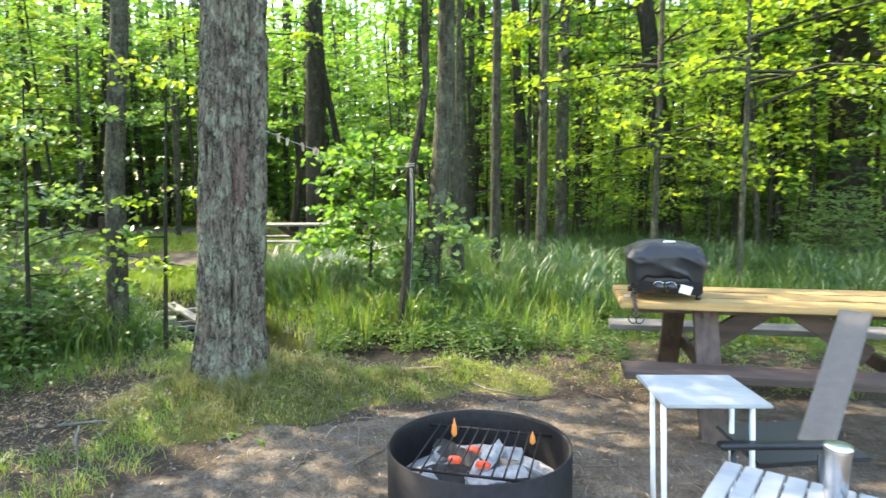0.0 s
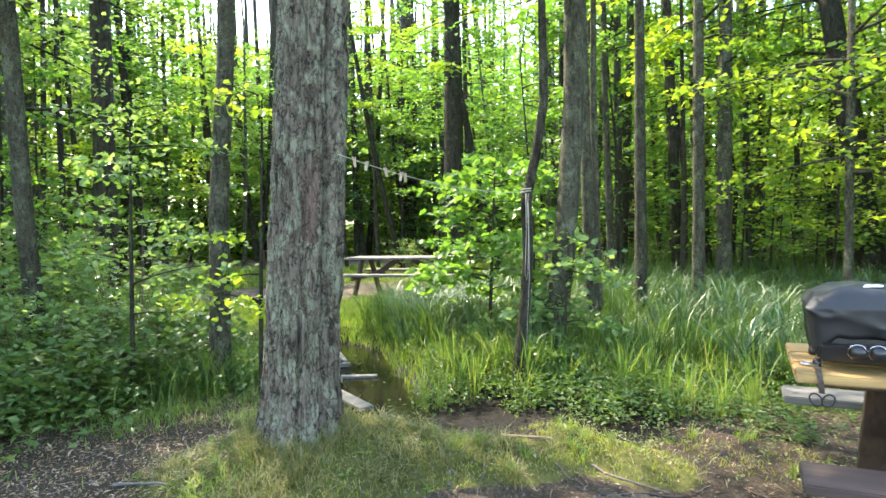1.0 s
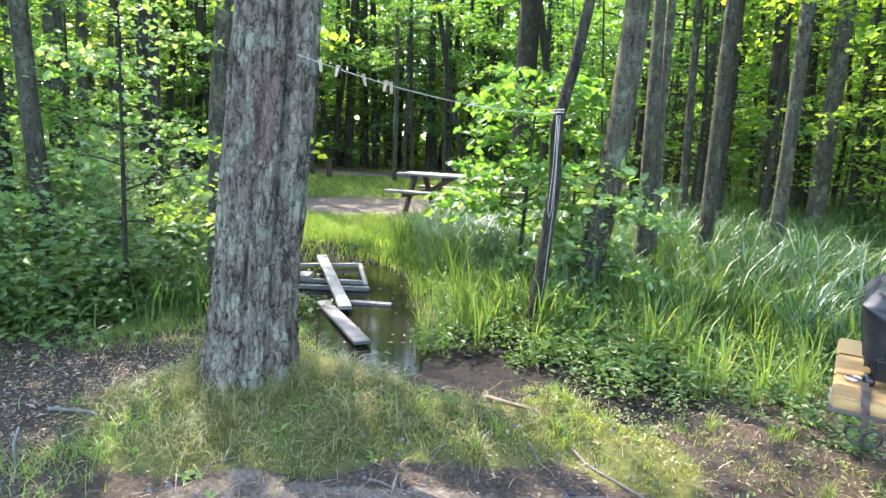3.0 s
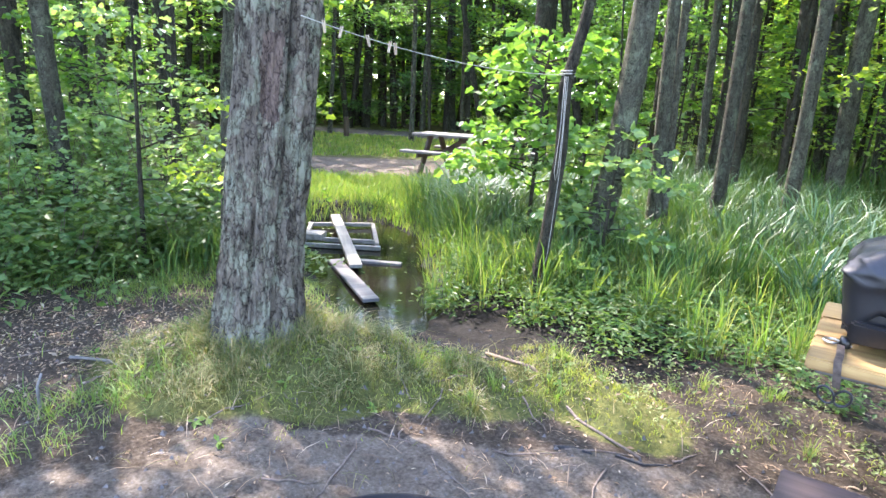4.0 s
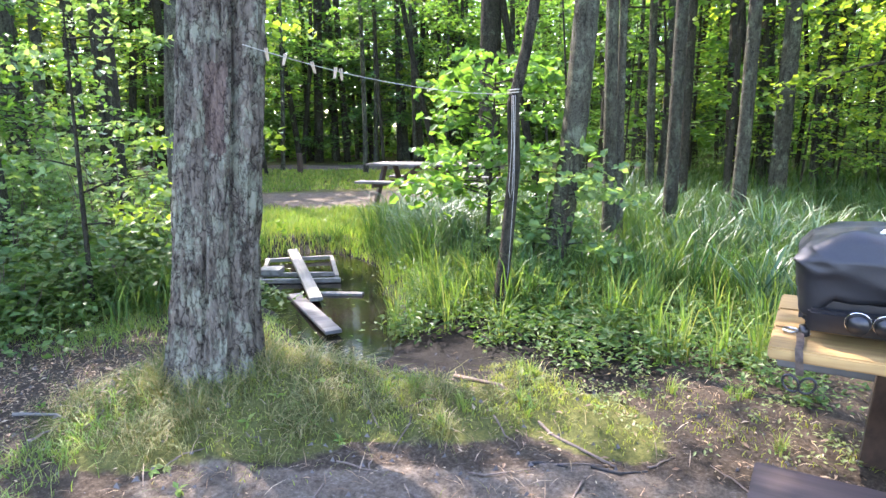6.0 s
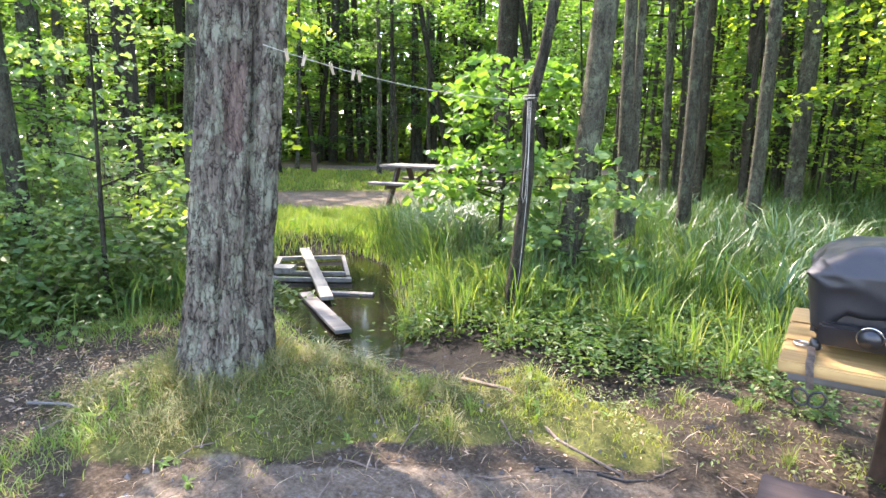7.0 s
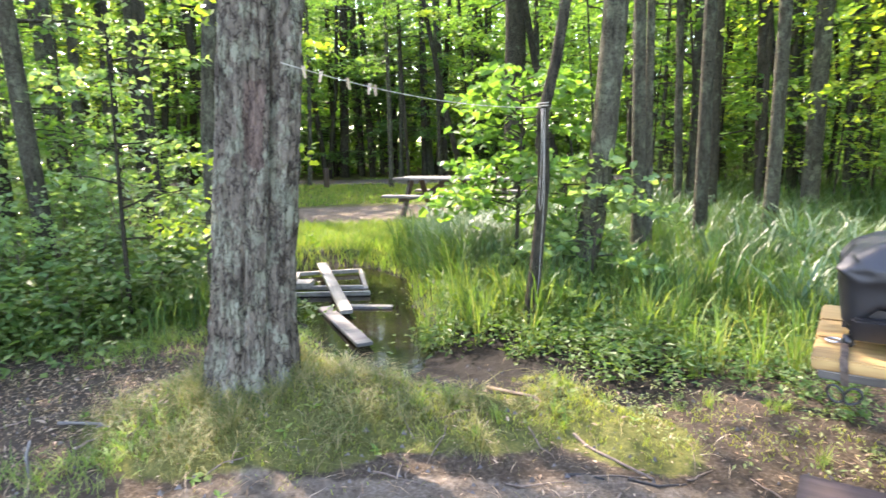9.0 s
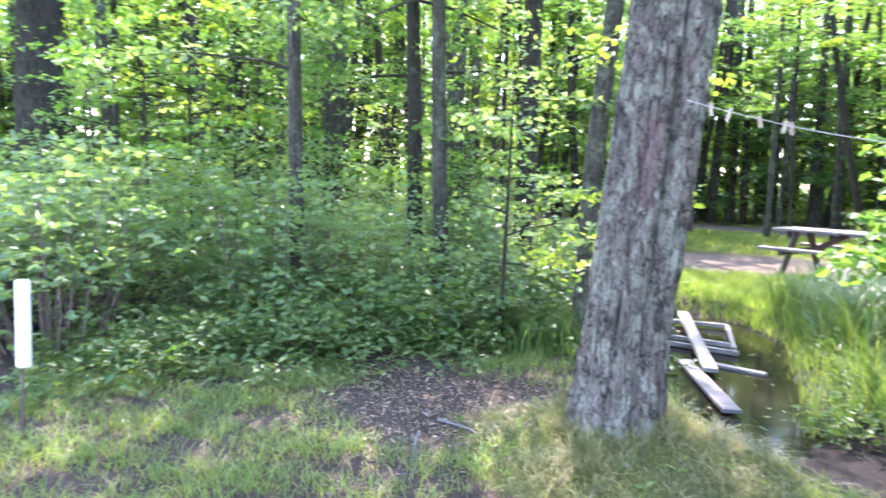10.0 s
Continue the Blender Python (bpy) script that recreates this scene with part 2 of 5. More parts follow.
def thing(name, label, category, at=(0, 0, 0), group="", kind="", turn=0.0):
    ob = tagged(new(name), label, category, group, kind)
    ob.matrix_basis = pose(*at, 0, 0, turn)
    return ob


def mesh_of(name, verts, faces, mats=(), idx=None, smooth=True):
    """A mesh from arrays; faces: an array of quads or triangles, or a list of both."""
    me = bpy.data.meshes.new(name)
    verts = np.asarray(verts, np.float32)
    groups = [np.asarray(f, np.int32) for f in (faces if isinstance(faces, list) else [faces]) if len(f)]
    me.vertices.add(len(verts))
    me.vertices.foreach_set("co", verts.ravel())
    loops = np.concatenate([g.ravel() for g in groups])
    sizes = np.concatenate([np.full(len(g), g.shape[1], np.int32) for g in groups])
    me.loops.add(len(loops))
    me.loops.foreach_set("vertex_index", loops)
    me.polygons.add(len(sizes))
    me.polygons.foreach_set("loop_start", np.concatenate([[0], np.cumsum(sizes)[:-1]]).astype(np.int32))
    me.polygons.foreach_set("use_smooth", np.full(len(sizes), smooth))
    for m in mats:
        me.materials.append(m)
    if idx is not None:
        me.polygons.foreach_set("material_index", np.asarray(idx, np.int32))
    me.update(calc_edges=True)
    me.validate()
    return me


def part(name, bm, material, parent=None, label=""):
    """Links a bmesh or a mesh as one object under a thing or a part."""
    if isinstance(bm, bmesh.types.BMesh):
        me = bpy.data.meshes.new(name)
        bm.to_mesh(me)
        bm.free()
    else:
        me = bm
    if material is not None:
        me.materials.clear()
        me.materials.append(material)
    ob = new(name, me)
    if parent is not None:
        ob.parent = parent
    return tagged(ob, label)


def box(size, m=None, bevel=0.004, seg=1, bm=None):
    """A bevelled block round its own centre, moved by m."""
    bm = bm or bmesh.new()
    made = bmesh.ops.create_cube(bm, size=1)["verts"]
    bmesh.ops.scale(bm, vec=size, verts=made)
    if bevel:
        edges = list({e for v in made for e in v.link_edges})
        made = list({v for v in bmesh.ops.bevel(bm, geom=edges, offset=bevel, segments=seg, affect="EDGES")["verts"]} | {v for v in made if v.is_valid})
    if m is not None:
        bmesh.ops.transform(bm, matrix=m, verts=made)
    return bm


def tube(points, radii, sides=8, bm=None, cap=True):
    """A round bar along points, as a bmesh."""
    bm = bm or bmesh.new()
    pts = [Vector(p) for p in points]
    rings = []
    side = None
    for i, p in enumerate(pts):
        d = (pts[min(i + 1, len(pts) - 1)] - pts[max(i - 1, 0)]).normalized()
        if side is None:
            side = d.orthogonal().normalized()
        side = (side - d * side.dot(d)).normalized()
        up = d.cross(side)
        r = radii if isinstance(radii, (int, float)) else radii[i]
        rings.append([bm.verts.new(p + (side * math.cos(a) + up * math.sin(a)) * r) for a in [2 * math.pi * k / sides for k in range(sides)]])
    for a, b in zip(rings, rings[1:]):
        for k in range(sides):
            bm.faces.new((a[k], a[(k + 1) % sides], b[(k + 1) % sides], b[k])).smooth = True
    if cap:
        bm.faces.new(rings[0][::-1])
        bm.faces.new(rings[-1])
    return bm


def between(a, b, width, thick, bevel=0.004, bm=None):
    """A square-edged bar from a to b: width across, thick upwards."""
    a, b = Vector(a), Vector(b)
    d = (b - a).normalized()
    s = d.cross(Vector((0, 0, 1)))
    s = s.normalized() if s.length > 0.05 else Vector((1, 0, 0))
    u = s.cross(d)
    rot = Matrix((d, s, u)).transposed().to_4x4()
    return box(((b - a).length, width, thick), Matrix.Translation((a + b) / 2) @ rot, bevel, 1, bm)


def lathe(profile, sides=24, bm=None, at=(0, 0, 0)):
    bm = bm or bmesh.new()
    rings = [[bm.verts.new((at[0] + r * math.cos(2 * math.pi * k / sides), at[1] + r * math.sin(2 * math.pi * k / sides), at[2] + z)) for k in range(sides)] for r, z in profile]
    for a, b in zip(rings, rings[1:]):
        for k in range(sides):
            bm.faces.new((a[k], a[(k + 1) % sides], b[(k + 1) % sides], b[k])).smooth = True
    return bm


# ---- the lie of the land ----
def blob(x, y, cx, cy, rx, ry, turn=0.0):
    """1 in the middle of an ellipse, 0 at its edge and beyond."""
    c, s = math.cos(radians(turn)), math.sin(radians(turn))
    u, v = (x - cx) * c + (y - cy) * s, -(x - cx) * s + (y - cy) * c
    return np.clip(1 - (u / rx) ** 2 - (v / ry) ** 2, 0, 1)


def waves(x, y):
    return (np.sin(2.1 * x + 1.3 * y) + np.sin(3.7 * x - 2.9 * y + 1) + 0.6 * np.sin(7.3 * x + 5.1 * y + 2) + 0.5 * np.sin(-6.1 * x + 9.7 * y)) / 3.1


def pond(x, y):
    return np.maximum(blob(x, y, -3.65, 6.75, 1.75, 0.95, 141), np.maximum(0.8 * blob(x, y, -2.0, 5.42, 0.85, 0.4, 150), 0.62 * blob(x, y, -2.55, 6.0, 1.0, 0.75, 130)))


def lift(x, y):
    """Height of the ground."""
    x, y = np.asarray(x, float), np.asarray(y, float)
    z = 0.02 * waves(x, y) + 0.006 * waves(4.3 * x, 4.1 * y)
    z = z + 0.2 * np.sqrt(blob(x, y, -1.42, 4.0, 0.85, 0.68, 30)) * blob(x, y, -1.42, 4.0, 1.0, 0.8, 30)
    z = z + 0.1 * blob(x, y, -0.65, 4.5, 0.9, 0.4, 25) + 0.08 * blob(x, y, 0.0, 4.95, 0.6, 0.25, -25)
    z = z - 0.32 * np.clip(1.5 * pond(x, y), 0, 1) ** 0.85
    z = z - 0.09 * blob(x, y, -1.3, 5.3, 1.0, 0.7, 15) - 0.16 * np.exp(-((x + 1.72) ** 2 + (y - 5.72) ** 2) / 0.12)
    z = z + 0.06 * blob(x, y, -1.3, 4.0, 1.2, 0.8, 30) * np.clip(waves(4.6 * x, 5.1 * y), 0, 1)
    return z


def sandy(x, y):
    edge = 3.65 + 0.62 * (x + 1.0) + 0.12 * waves(x, y)
    edge = np.where(x > 0.5, 4.58 + 0.25 * (x - 0.5) + 0.12 * waves(x, y), edge)
    edge = np.where(x < -1.0, 3.65 + 0.12 * waves(x, y), edge)
    near = np.clip((edge - y) / 0.25, 0, 1) * np.clip((x + 1.25 + 0.35 * waves(x, y)) / 0.7, 0, 1)
    near = near * np.clip((y + 2.5) / 1.5, 0, 1) * np.clip((6 - x) / 1.5, 0, 1)
    pad = np.clip(3 * blob(x, y, -7.3, 11.6, 3.6, 2.0, 35), 0, 1)
    return np.maximum(near, pad)


def road_at(x, y):
    """Distance from the middle of the far lane."""
    return np.abs(-0.39 * (x + 15.3) + 0.92 * (y - 18.6))


ROAD = 1.5


def mossy(x, y):
    a = np.maximum(blob(x, y, -1.42, 3.95, 1.05, 0.8, 30), blob(x, y, -0.65, 4.5, 1.0, 0.48, 25))
    a = np.maximum(a, blob(x, y, 0.05, 4.95, 0.8, 0.4, -25))
    far = np.clip((y - 5.9) / 1.0, 0, 1) + np.clip((-2.9 - x) / 0.8, 0, 1) * np.clip((y - 3.3) / 1.5, 0, 1)
    far = far + np.clip((-1 - y) / 1.5, 0, 1) + np.clip((x - 4.5) / 1.5, 0, 1)
    return np.clip(np.maximum(1.8 * a, far), 0, 1)


def axis(lo, near_lo, near_hi, hi, step):
    core = np.arange(near_lo, near_hi, step)
    n = 44
    left = near_lo - (near_lo - lo) * (np.linspace(0, 1, n)[1:][::-1] ** 3)
    right = near_hi + (hi - near_hi) * (np.linspace(0, 1, n) ** 3)
    return np.concatenate([left, core, right])


def build_ground():
    xs, ys = axis(-900, -5.5, 3.0, 900, 0.035), axis(-900, 1.5, 8.5, 900, 0.035)
    X, Y = np.meshgrid(xs, ys)
    Z = lift(X, Y)
    near = np.clip(1 - np.hypot(X + 1, Y - 5) / 7, 0, 1)
    Z = Z + near * 0.006 * np.random.default_rng(3).standard_normal(Z.shape)
    V = np.stack([X, Y, Z], -1).reshape(-1, 3)
    w, h = len(xs), len(ys)
    i = (np.arange(h - 1)[:, None] * w + np.arange(w - 1)[None, :]).ravel()
    F = np.stack([i, i + 1, i + w + 1, i + w], 1)
    me = mesh_of("ground", V, F, [M["ground"]])
    x, y = V[:, 0], V[:, 1]
    zone = np.zeros((len(V), 4), np.float32)
    zone[:, 0] = np.maximum(sandy(x, y), np.clip((ROAD + 0.3 - road_at(x, y)) / 0.4, 0, 1))
    zone[:, 1] = mossy(x, y) * (1 - zone[:, 0])
    zone[:, 2] = np.clip(np.maximum(3 * blob(x, y, -3.65, 6.75, 2.15, 1.3, 141), np.maximum(2.2 * blob(x, y, -0.95, 5.4, 1.6, 0.75, 12), 3 * blob(x, y, -2.0, 5.8, 1.4, 1.05, 130))), 0, 1)
    zone[:, 3] = 1
    at = me.color_attributes.new("zone", "FLOAT_COLOR", "POINT")
    at.data.foreach_set("color", zone.ravel())
    tagged(new("ground", me), "bare sandy soil with moss, mud and leaf litter", "ground", kind="structure")


build_ground()


def build_water():
    n = 90
    X, Y = np.meshgrid(np.linspace(-5.6, -0.7, n), np.linspace(4.8, 8.4, n))
    V = np.stack([X, Y, np.full(X.shape, -0.17)], -1).reshape(-1, 3)
    i = (np.arange(n - 1)[:, None] * n + np.arange(n - 1)[None, :]).ravel()
    F = np.stack([i, i + 1, i + n + 1, i + n], 1)
    c = V[F].mean(1)
    F = F[(pond(c[:, 0], c[:, 1]) > 0.004) | (lift(c[:, 0], c[:, 1]) < -0.15)]
    tagged(new("water", mesh_of("water", V, F, [M["water"]])), "dark shallow standing water in a boggy hollow", "water", kind="structure")


build_water()

# ---- leaves, grass ----
def leaf_quads(P, size, up=0.75, rs=rng, slim=0.62, droop=0.0):
    """One folded four-cornered leaf at each point P; up: how level they lie."""
    n = len(P)
    size = np.broadcast_to(size, n)[:, None] * rs.uniform(0.65, 1.25, (n, 1))
    a = rs.uniform(0, 2 * np.pi, n)
    d = np.stack([np.cos(a), np.sin(a), rs.normal(-droop, 0.35, n)], 1)
    d /= np.linalg.norm(d, axis=1, keepdims=True)
    nrm = rs.normal(0, 1, (n, 3)) * (1 - up) + np.array([0, 0, 1.0]) * up
    s = np.cross(d, nrm)
    s /= np.linalg.norm(s, axis=1, keepdims=True) + 1e-9
    u = np.cross(s, d)
    mid = P + d * size * 0.45
    fold = u * size * 0.1
    w = s * size * slim * 0.5
    V = np.stack([P, mid - w + fold, P + d * size, mid + w + fold], 1).reshape(-1, 3)
    return V, np.arange(4 * n).reshape(n, 4)


OUTLINE = [(0.0, 0.0), (0.16, 0.36), (0.42, 0.27), (0.66, 0.38), (1.0, 0.0), (0.66, -0.38), (0.42, -0.27), (0.16, -0.36)]


def lobed_leaves(P, size, up=0.75, rs=rng, slim=0.62, droop=0.25):
    """Broad lobed leaves in two halves that fold along the rib and droop at the tip."""
    n = len(P)
    size = np.broadcast_to(size, n)[:, None] * rs.uniform(0.6, 1.25, (n, 1))
    a = rs.uniform(0, 2 * np.pi, n)
    d = np.stack([np.cos(a), np.sin(a), rs.normal(-droop, 0.35, n)], 1)
    d /= np.linalg.norm(d, axis=1, keepdims=True)
    nrm = rs.normal(0, 1, (n, 3)) * (1 - up) + np.array([0, 0, 1.0]) * up
    s = np.cross(d, nrm)
    s /= np.linalg.norm(s, axis=1, keepdims=True) + 1e-9
    u = np.cross(s, d)
    rows = []
    for x, y in OUTLINE:
        rows.append(P + size * (d * x + s * y * slim / 0.62 + u * (0.3 * abs(y) - 0.12 * x * x)))
    V = np.stack(rows, 1).reshape(-1, 3)
    i = (np.arange(n) * 8)[:, None]
    return V, np.concatenate([i + np.array([0, 1, 2, 3, 4]), i + np.array([0, 4, 5, 6, 7])])


def sprays(starts, dirs, length, count, size, rs=rng, up=0.75, slim=0.62, lobed=False):
    """Level sprays of leaves: count leaves to each twig that begins at starts and runs along dirs."""
    n = len(starts)
    t = rs.uniform(0.1, 1, (n, count))
    L = (np.broadcast_to(length, n) * rs.uniform(0.7, 1.3, n))[:, None]
    side = np.cross(dirs, [0, 0, 1.0])
    side /= np.linalg.norm(side, axis=1, keepdims=True) + 1e-9
    off = rs.normal(0, 1, (n, count)) * 0.28 * L * (1.1 - t * 0.6)
    P = starts[:, None] + dirs[:, None] * (t * L)[..., None] + side[:, None] * off[..., None]
    P[..., 2] += rs.normal(0, 0.05, (n, count)) * L - 0.12 * L * t ** 2
    return (lobed_leaves if lobed else leaf_quads)(P.reshape(-1, 3), size, up, rs, slim)


def blades(P, height, width, rs=rng, bend=0.5):
    """Curved grass blades of three quads tapering to a point."""
    n = len(P)
    h = np.broadcast_to(height, n) * rs.uniform(0.5, 1.25, n)
    a = rs.uniform(0, 2 * np.pi, n)
    lean = np.stack([np.cos(a), np.sin(a), np.zeros(n)], 1) * (h * rs.uniform(0.1, 1, n) * bend)[:, None]
    b = rs.uniform(0, 2 * np.pi, n)
    s = np.stack([np.cos(b), np.sin(b), np.zeros(n)], 1) * np.broadcast_to(width, n)[:, None] * 0.5
    rows = []
    for t, k in ((0, 1.0), (0.4, 0.9), (0.75, 0.6), (1.0, 0.08)):
        c = P + lean * t ** 2
        c = c + np.stack([np.zeros(n), np.zeros(n), h * (t - 0.22 * bend * t ** 3)], 1)
        rows += [c - s * k, c + s * k]
    V = np.stack(rows, 1).reshape(-1, 3)
    i = (np.arange(n) * 8)[:, None]
    F = np.concatenate([i + np.array([2 * k, 2 * k + 1, 2 * k + 3, 2 * k + 2]) for k in range(3)])
    return V, F


def tufts(P, per, spread, height, width, rs=rng, bend=1.0):
    """Clumps of blades that spring from points P and splay outwards; each clump has its own height."""
    n = len(P)
    tall = np.repeat(np.broadcast_to(height, n) * rs.uniform(0.55, 1.3, n), per)
    a, q = rs.uniform(0, 2 * np.pi, n * per), np.abs(rs.normal(0, 1, n * per))
    out = np.stack([np.cos(a), np.sin(a)], 1)
    C = np.repeat(P, per, 0)
    C[:, :2] += out * (q * spread)[:, None]
    C[:, 2] = lift(C[:, 0], C[:, 1]) - 0.01
    h = tall * rs.uniform(0.5, 1.15, n * per)
    lean = np.zeros((n * per, 3))
    lean[:, :2] = (out * rs.uniform(0.15, 1, n * per)[:, None] + rs.normal(0, 0.25, (n * per, 2))) * (h * bend * 0.6)[:, None]
    b = a + np.pi / 2 + rs.normal(0, 0.5, n * per)
    s = np.stack([np.cos(b), np.sin(b), 0 * b], 1) * (width * rs.uniform(0.6, 1.2, n * per))[:, None] * 0.5
    rows = []
    for t, k in ((0, 0.8), (0.35, 1.0), (0.7, 0.75), (1.0, 0.08)):
        c = C + lean * t ** 2.2
        c[:, 2] += h * (t - 0.3 * bend * t ** 3)
        rows += [c - s * k, c + s * k]
    V = np.stack(rows, 1).reshape(-1, 3)
    i = (np.arange(n * per) * 8)[:, None]
    return V, np.concatenate([i + np.array([2 * k, 2 * k + 1, 2 * k + 3, 2 * k + 2]) for k in range(3)])


def rosettes(P, per, spread, tall, size, rs=rng, slim=0.45):
    """Small herbs: whorls of leaves stacked up a short stalk at each point P."""
    C = np.repeat(P, per, 0)
    n = len(C)
    up = rs.uniform(0, 1, n)
    k = np.repeat(rs.uniform(0.4, 1.3, len(P)), per)
    C = C + np.stack([rs.normal(0, spread, n), rs.normal(0, spread, n), up * tall * k], 1)
    return leaf_quads(C, size * (1.15 - 0.6 * up), 0.7, rs, slim, 0.1)


def join(*pairs):
    """Several (verts, faces) in one."""
    Vs, Fs, at = [], [], 0
    for V, F in pairs:
        Vs.append(V)
        Fs.append(F + at)
        at += len(V)
    return np.concatenate(Vs), np.concatenate(Fs)


def scatter(n, x0, x1, y0, y1, keep, rs=rng):
    x, y = rs.uniform(x0, x1, n), rs.uniform(y0, y1, n)
    ok = rs.uniform(0, 1, n) < keep(x, y)
    x, y = x[ok], y[ok]
    return np.stack([x, y, lift(x, y)], 1)


# ---- trees ----
def stem(points, radii, sides, rough, seed=0, flare=0.0):
    """A trunk: rings along a smooth line, lobed and uneven."""
    P = np.array(points, float)
    t = np.linspace(0, 1, len(P))
    n = max(8, int(6 * np.linalg.norm(np.diff(P, axis=0), axis=1).sum() / max(0.25, 8 * rough)) if rough else 14)
    n = min(n, 120)
    tt = np.linspace(0, 1, n)
    C = np.stack([np.interp(tt, t, P[:, k]) for k in range(3)], 1)
    R = np.interp(tt, t, np.array(radii, float))
    R = R * (1 + flare * np.exp(-tt * 30))
    a = np.linspace(0, 2 * np.pi, sides, endpoint=False)
    rs = np.random.default_rng(seed)
    ph = rs.uniform(0, 6, 4)
    shape = 1 + 0.06 * np.cos(2 * a[None] + ph[0] + 2 * tt[:, None]) + 0.05 * np.cos(3 * a[None] + ph[1] - 3 * tt[:, None])
    shape = shape + rough * rs.normal(0, 1, (n, sides)) * 0.5
    X = C[:, None, 0] + R[:, None] * shape * np.cos(a)
    Y = C[:, None, 1] + R[:, None] * shape * np.sin(a)
    Z = np.repeat(C[:, None, 2], sides, 1)
    V = np.stack([X, Y, Z], -1).reshape(-1, 3)
    i, k = np.meshgrid(np.arange(n - 1), np.arange(sides), indexing="ij")
    F = np.stack([i * sides + k, i * sides + (k + 1) % sides, (i + 1) * sides + (k + 1) % sides, (i + 1) * sides + k], -1).reshape(-1, 4)
    return V, F


def limb(a, d, length, r, rs, bend=0.25):
    """A thin branch from a along d, drooping at its tip."""
    t = np.linspace(0, 1, 5)[:, None]
    C = a + d * length * t + np.array([0, 0, -bend * length]) * t ** 2 + rs.normal(0, 0.02, (5, 3)) * length * t
    R = r * (1 - 0.85 * t)
    s = np.cross(d, [0, 0, 1.0]) + 1e-6
    s /= np.linalg.norm(s)
    u = np.cross(s, d)
    ring = [C + R * (s * math.cos(q) + u * math.sin(q)) for q in (0, 2.09, 4.19)]
    V = np.stack(ring, 1).reshape(-1, 3)
    i, k = np.meshgrid(np.arange(4), np.arange(3), indexing="ij")
    F = np.stack([i * 3 + k, i * 3 + (k + 1) % 3, (i + 1) * 3 + (k + 1) % 3, (i + 1) * 3 + k], -1).reshape(-1, 4)
    return V, F, C


def tree_parts(parent, points, radii, bark_m, leaf_m, low, high, n_limbs, reach, per, size, seed, sides=9, rough=0.02, up=0.75, lobed=False):
    """A trunk with limbs, and a crown of leaf sprays on them between two heights."""
    rs = np.random.default_rng(seed)
    P = np.array(points, float)
    pieces = [stem(points, radii, sides, rough, seed, 0.35)]
    leaves = []
    for k in range(n_limbs):
        z = rs.uniform(low, high)
        c = np.array([np.interp(z, P[:, 2], P[:, j]) for j in (0, 1)] + [z])
        a = rs.uniform(0, 2 * np.pi)
        d = np.array([math.cos(a), math.sin(a), rs.uniform(-0.05, 0.5)])
        d /= np.linalg.norm(d)
        length = reach * rs.uniform(0.5, 1.2)
        V, F, C = limb(c, d, length, 0.012 + 0.008 * reach, rs)
        pieces.append((V, F))
        starts = C[[1, 2, 2, 3, 3, 4]]
        aa = a + rs.uniform(-1.0, 1.0, len(starts))
        dd = np.stack([np.cos(aa), np.sin(aa), rs.uniform(-0.2, 0.15, len(starts))], 1)
        leaves.append(sprays(starts, dd, 0.42 * reach, per, size, rs, up, 0.62, lobed))
    V, F = join(*pieces)
    part("trunk", mesh_of("trunk", V, F, [bark_m]), None, parent)
    if leaves:
        V, F = join(*leaves)
        part("crown", mesh_of("crown", V, F, [leaf_m], smooth=False), None, parent)


def near_tree(label, points, radii, bark_m, leaf_m, low, high, n_limbs, reach, per, size, seed, sides=12, group="trees of the wood"):
    x, y, z = points[0]
    ob = thing("tree", label, "tree", (x, y, 0), group)
    local = [(px - x, py - y, pz) for px, py, pz in points]
    tree_parts(ob, local, radii, bark_m, leaf_m, low, high, n_limbs, reach, per, size, seed, sides, 0.015, 0.72, math.hypot(x - 1.3, y - 2.1) < 11)
    return ob


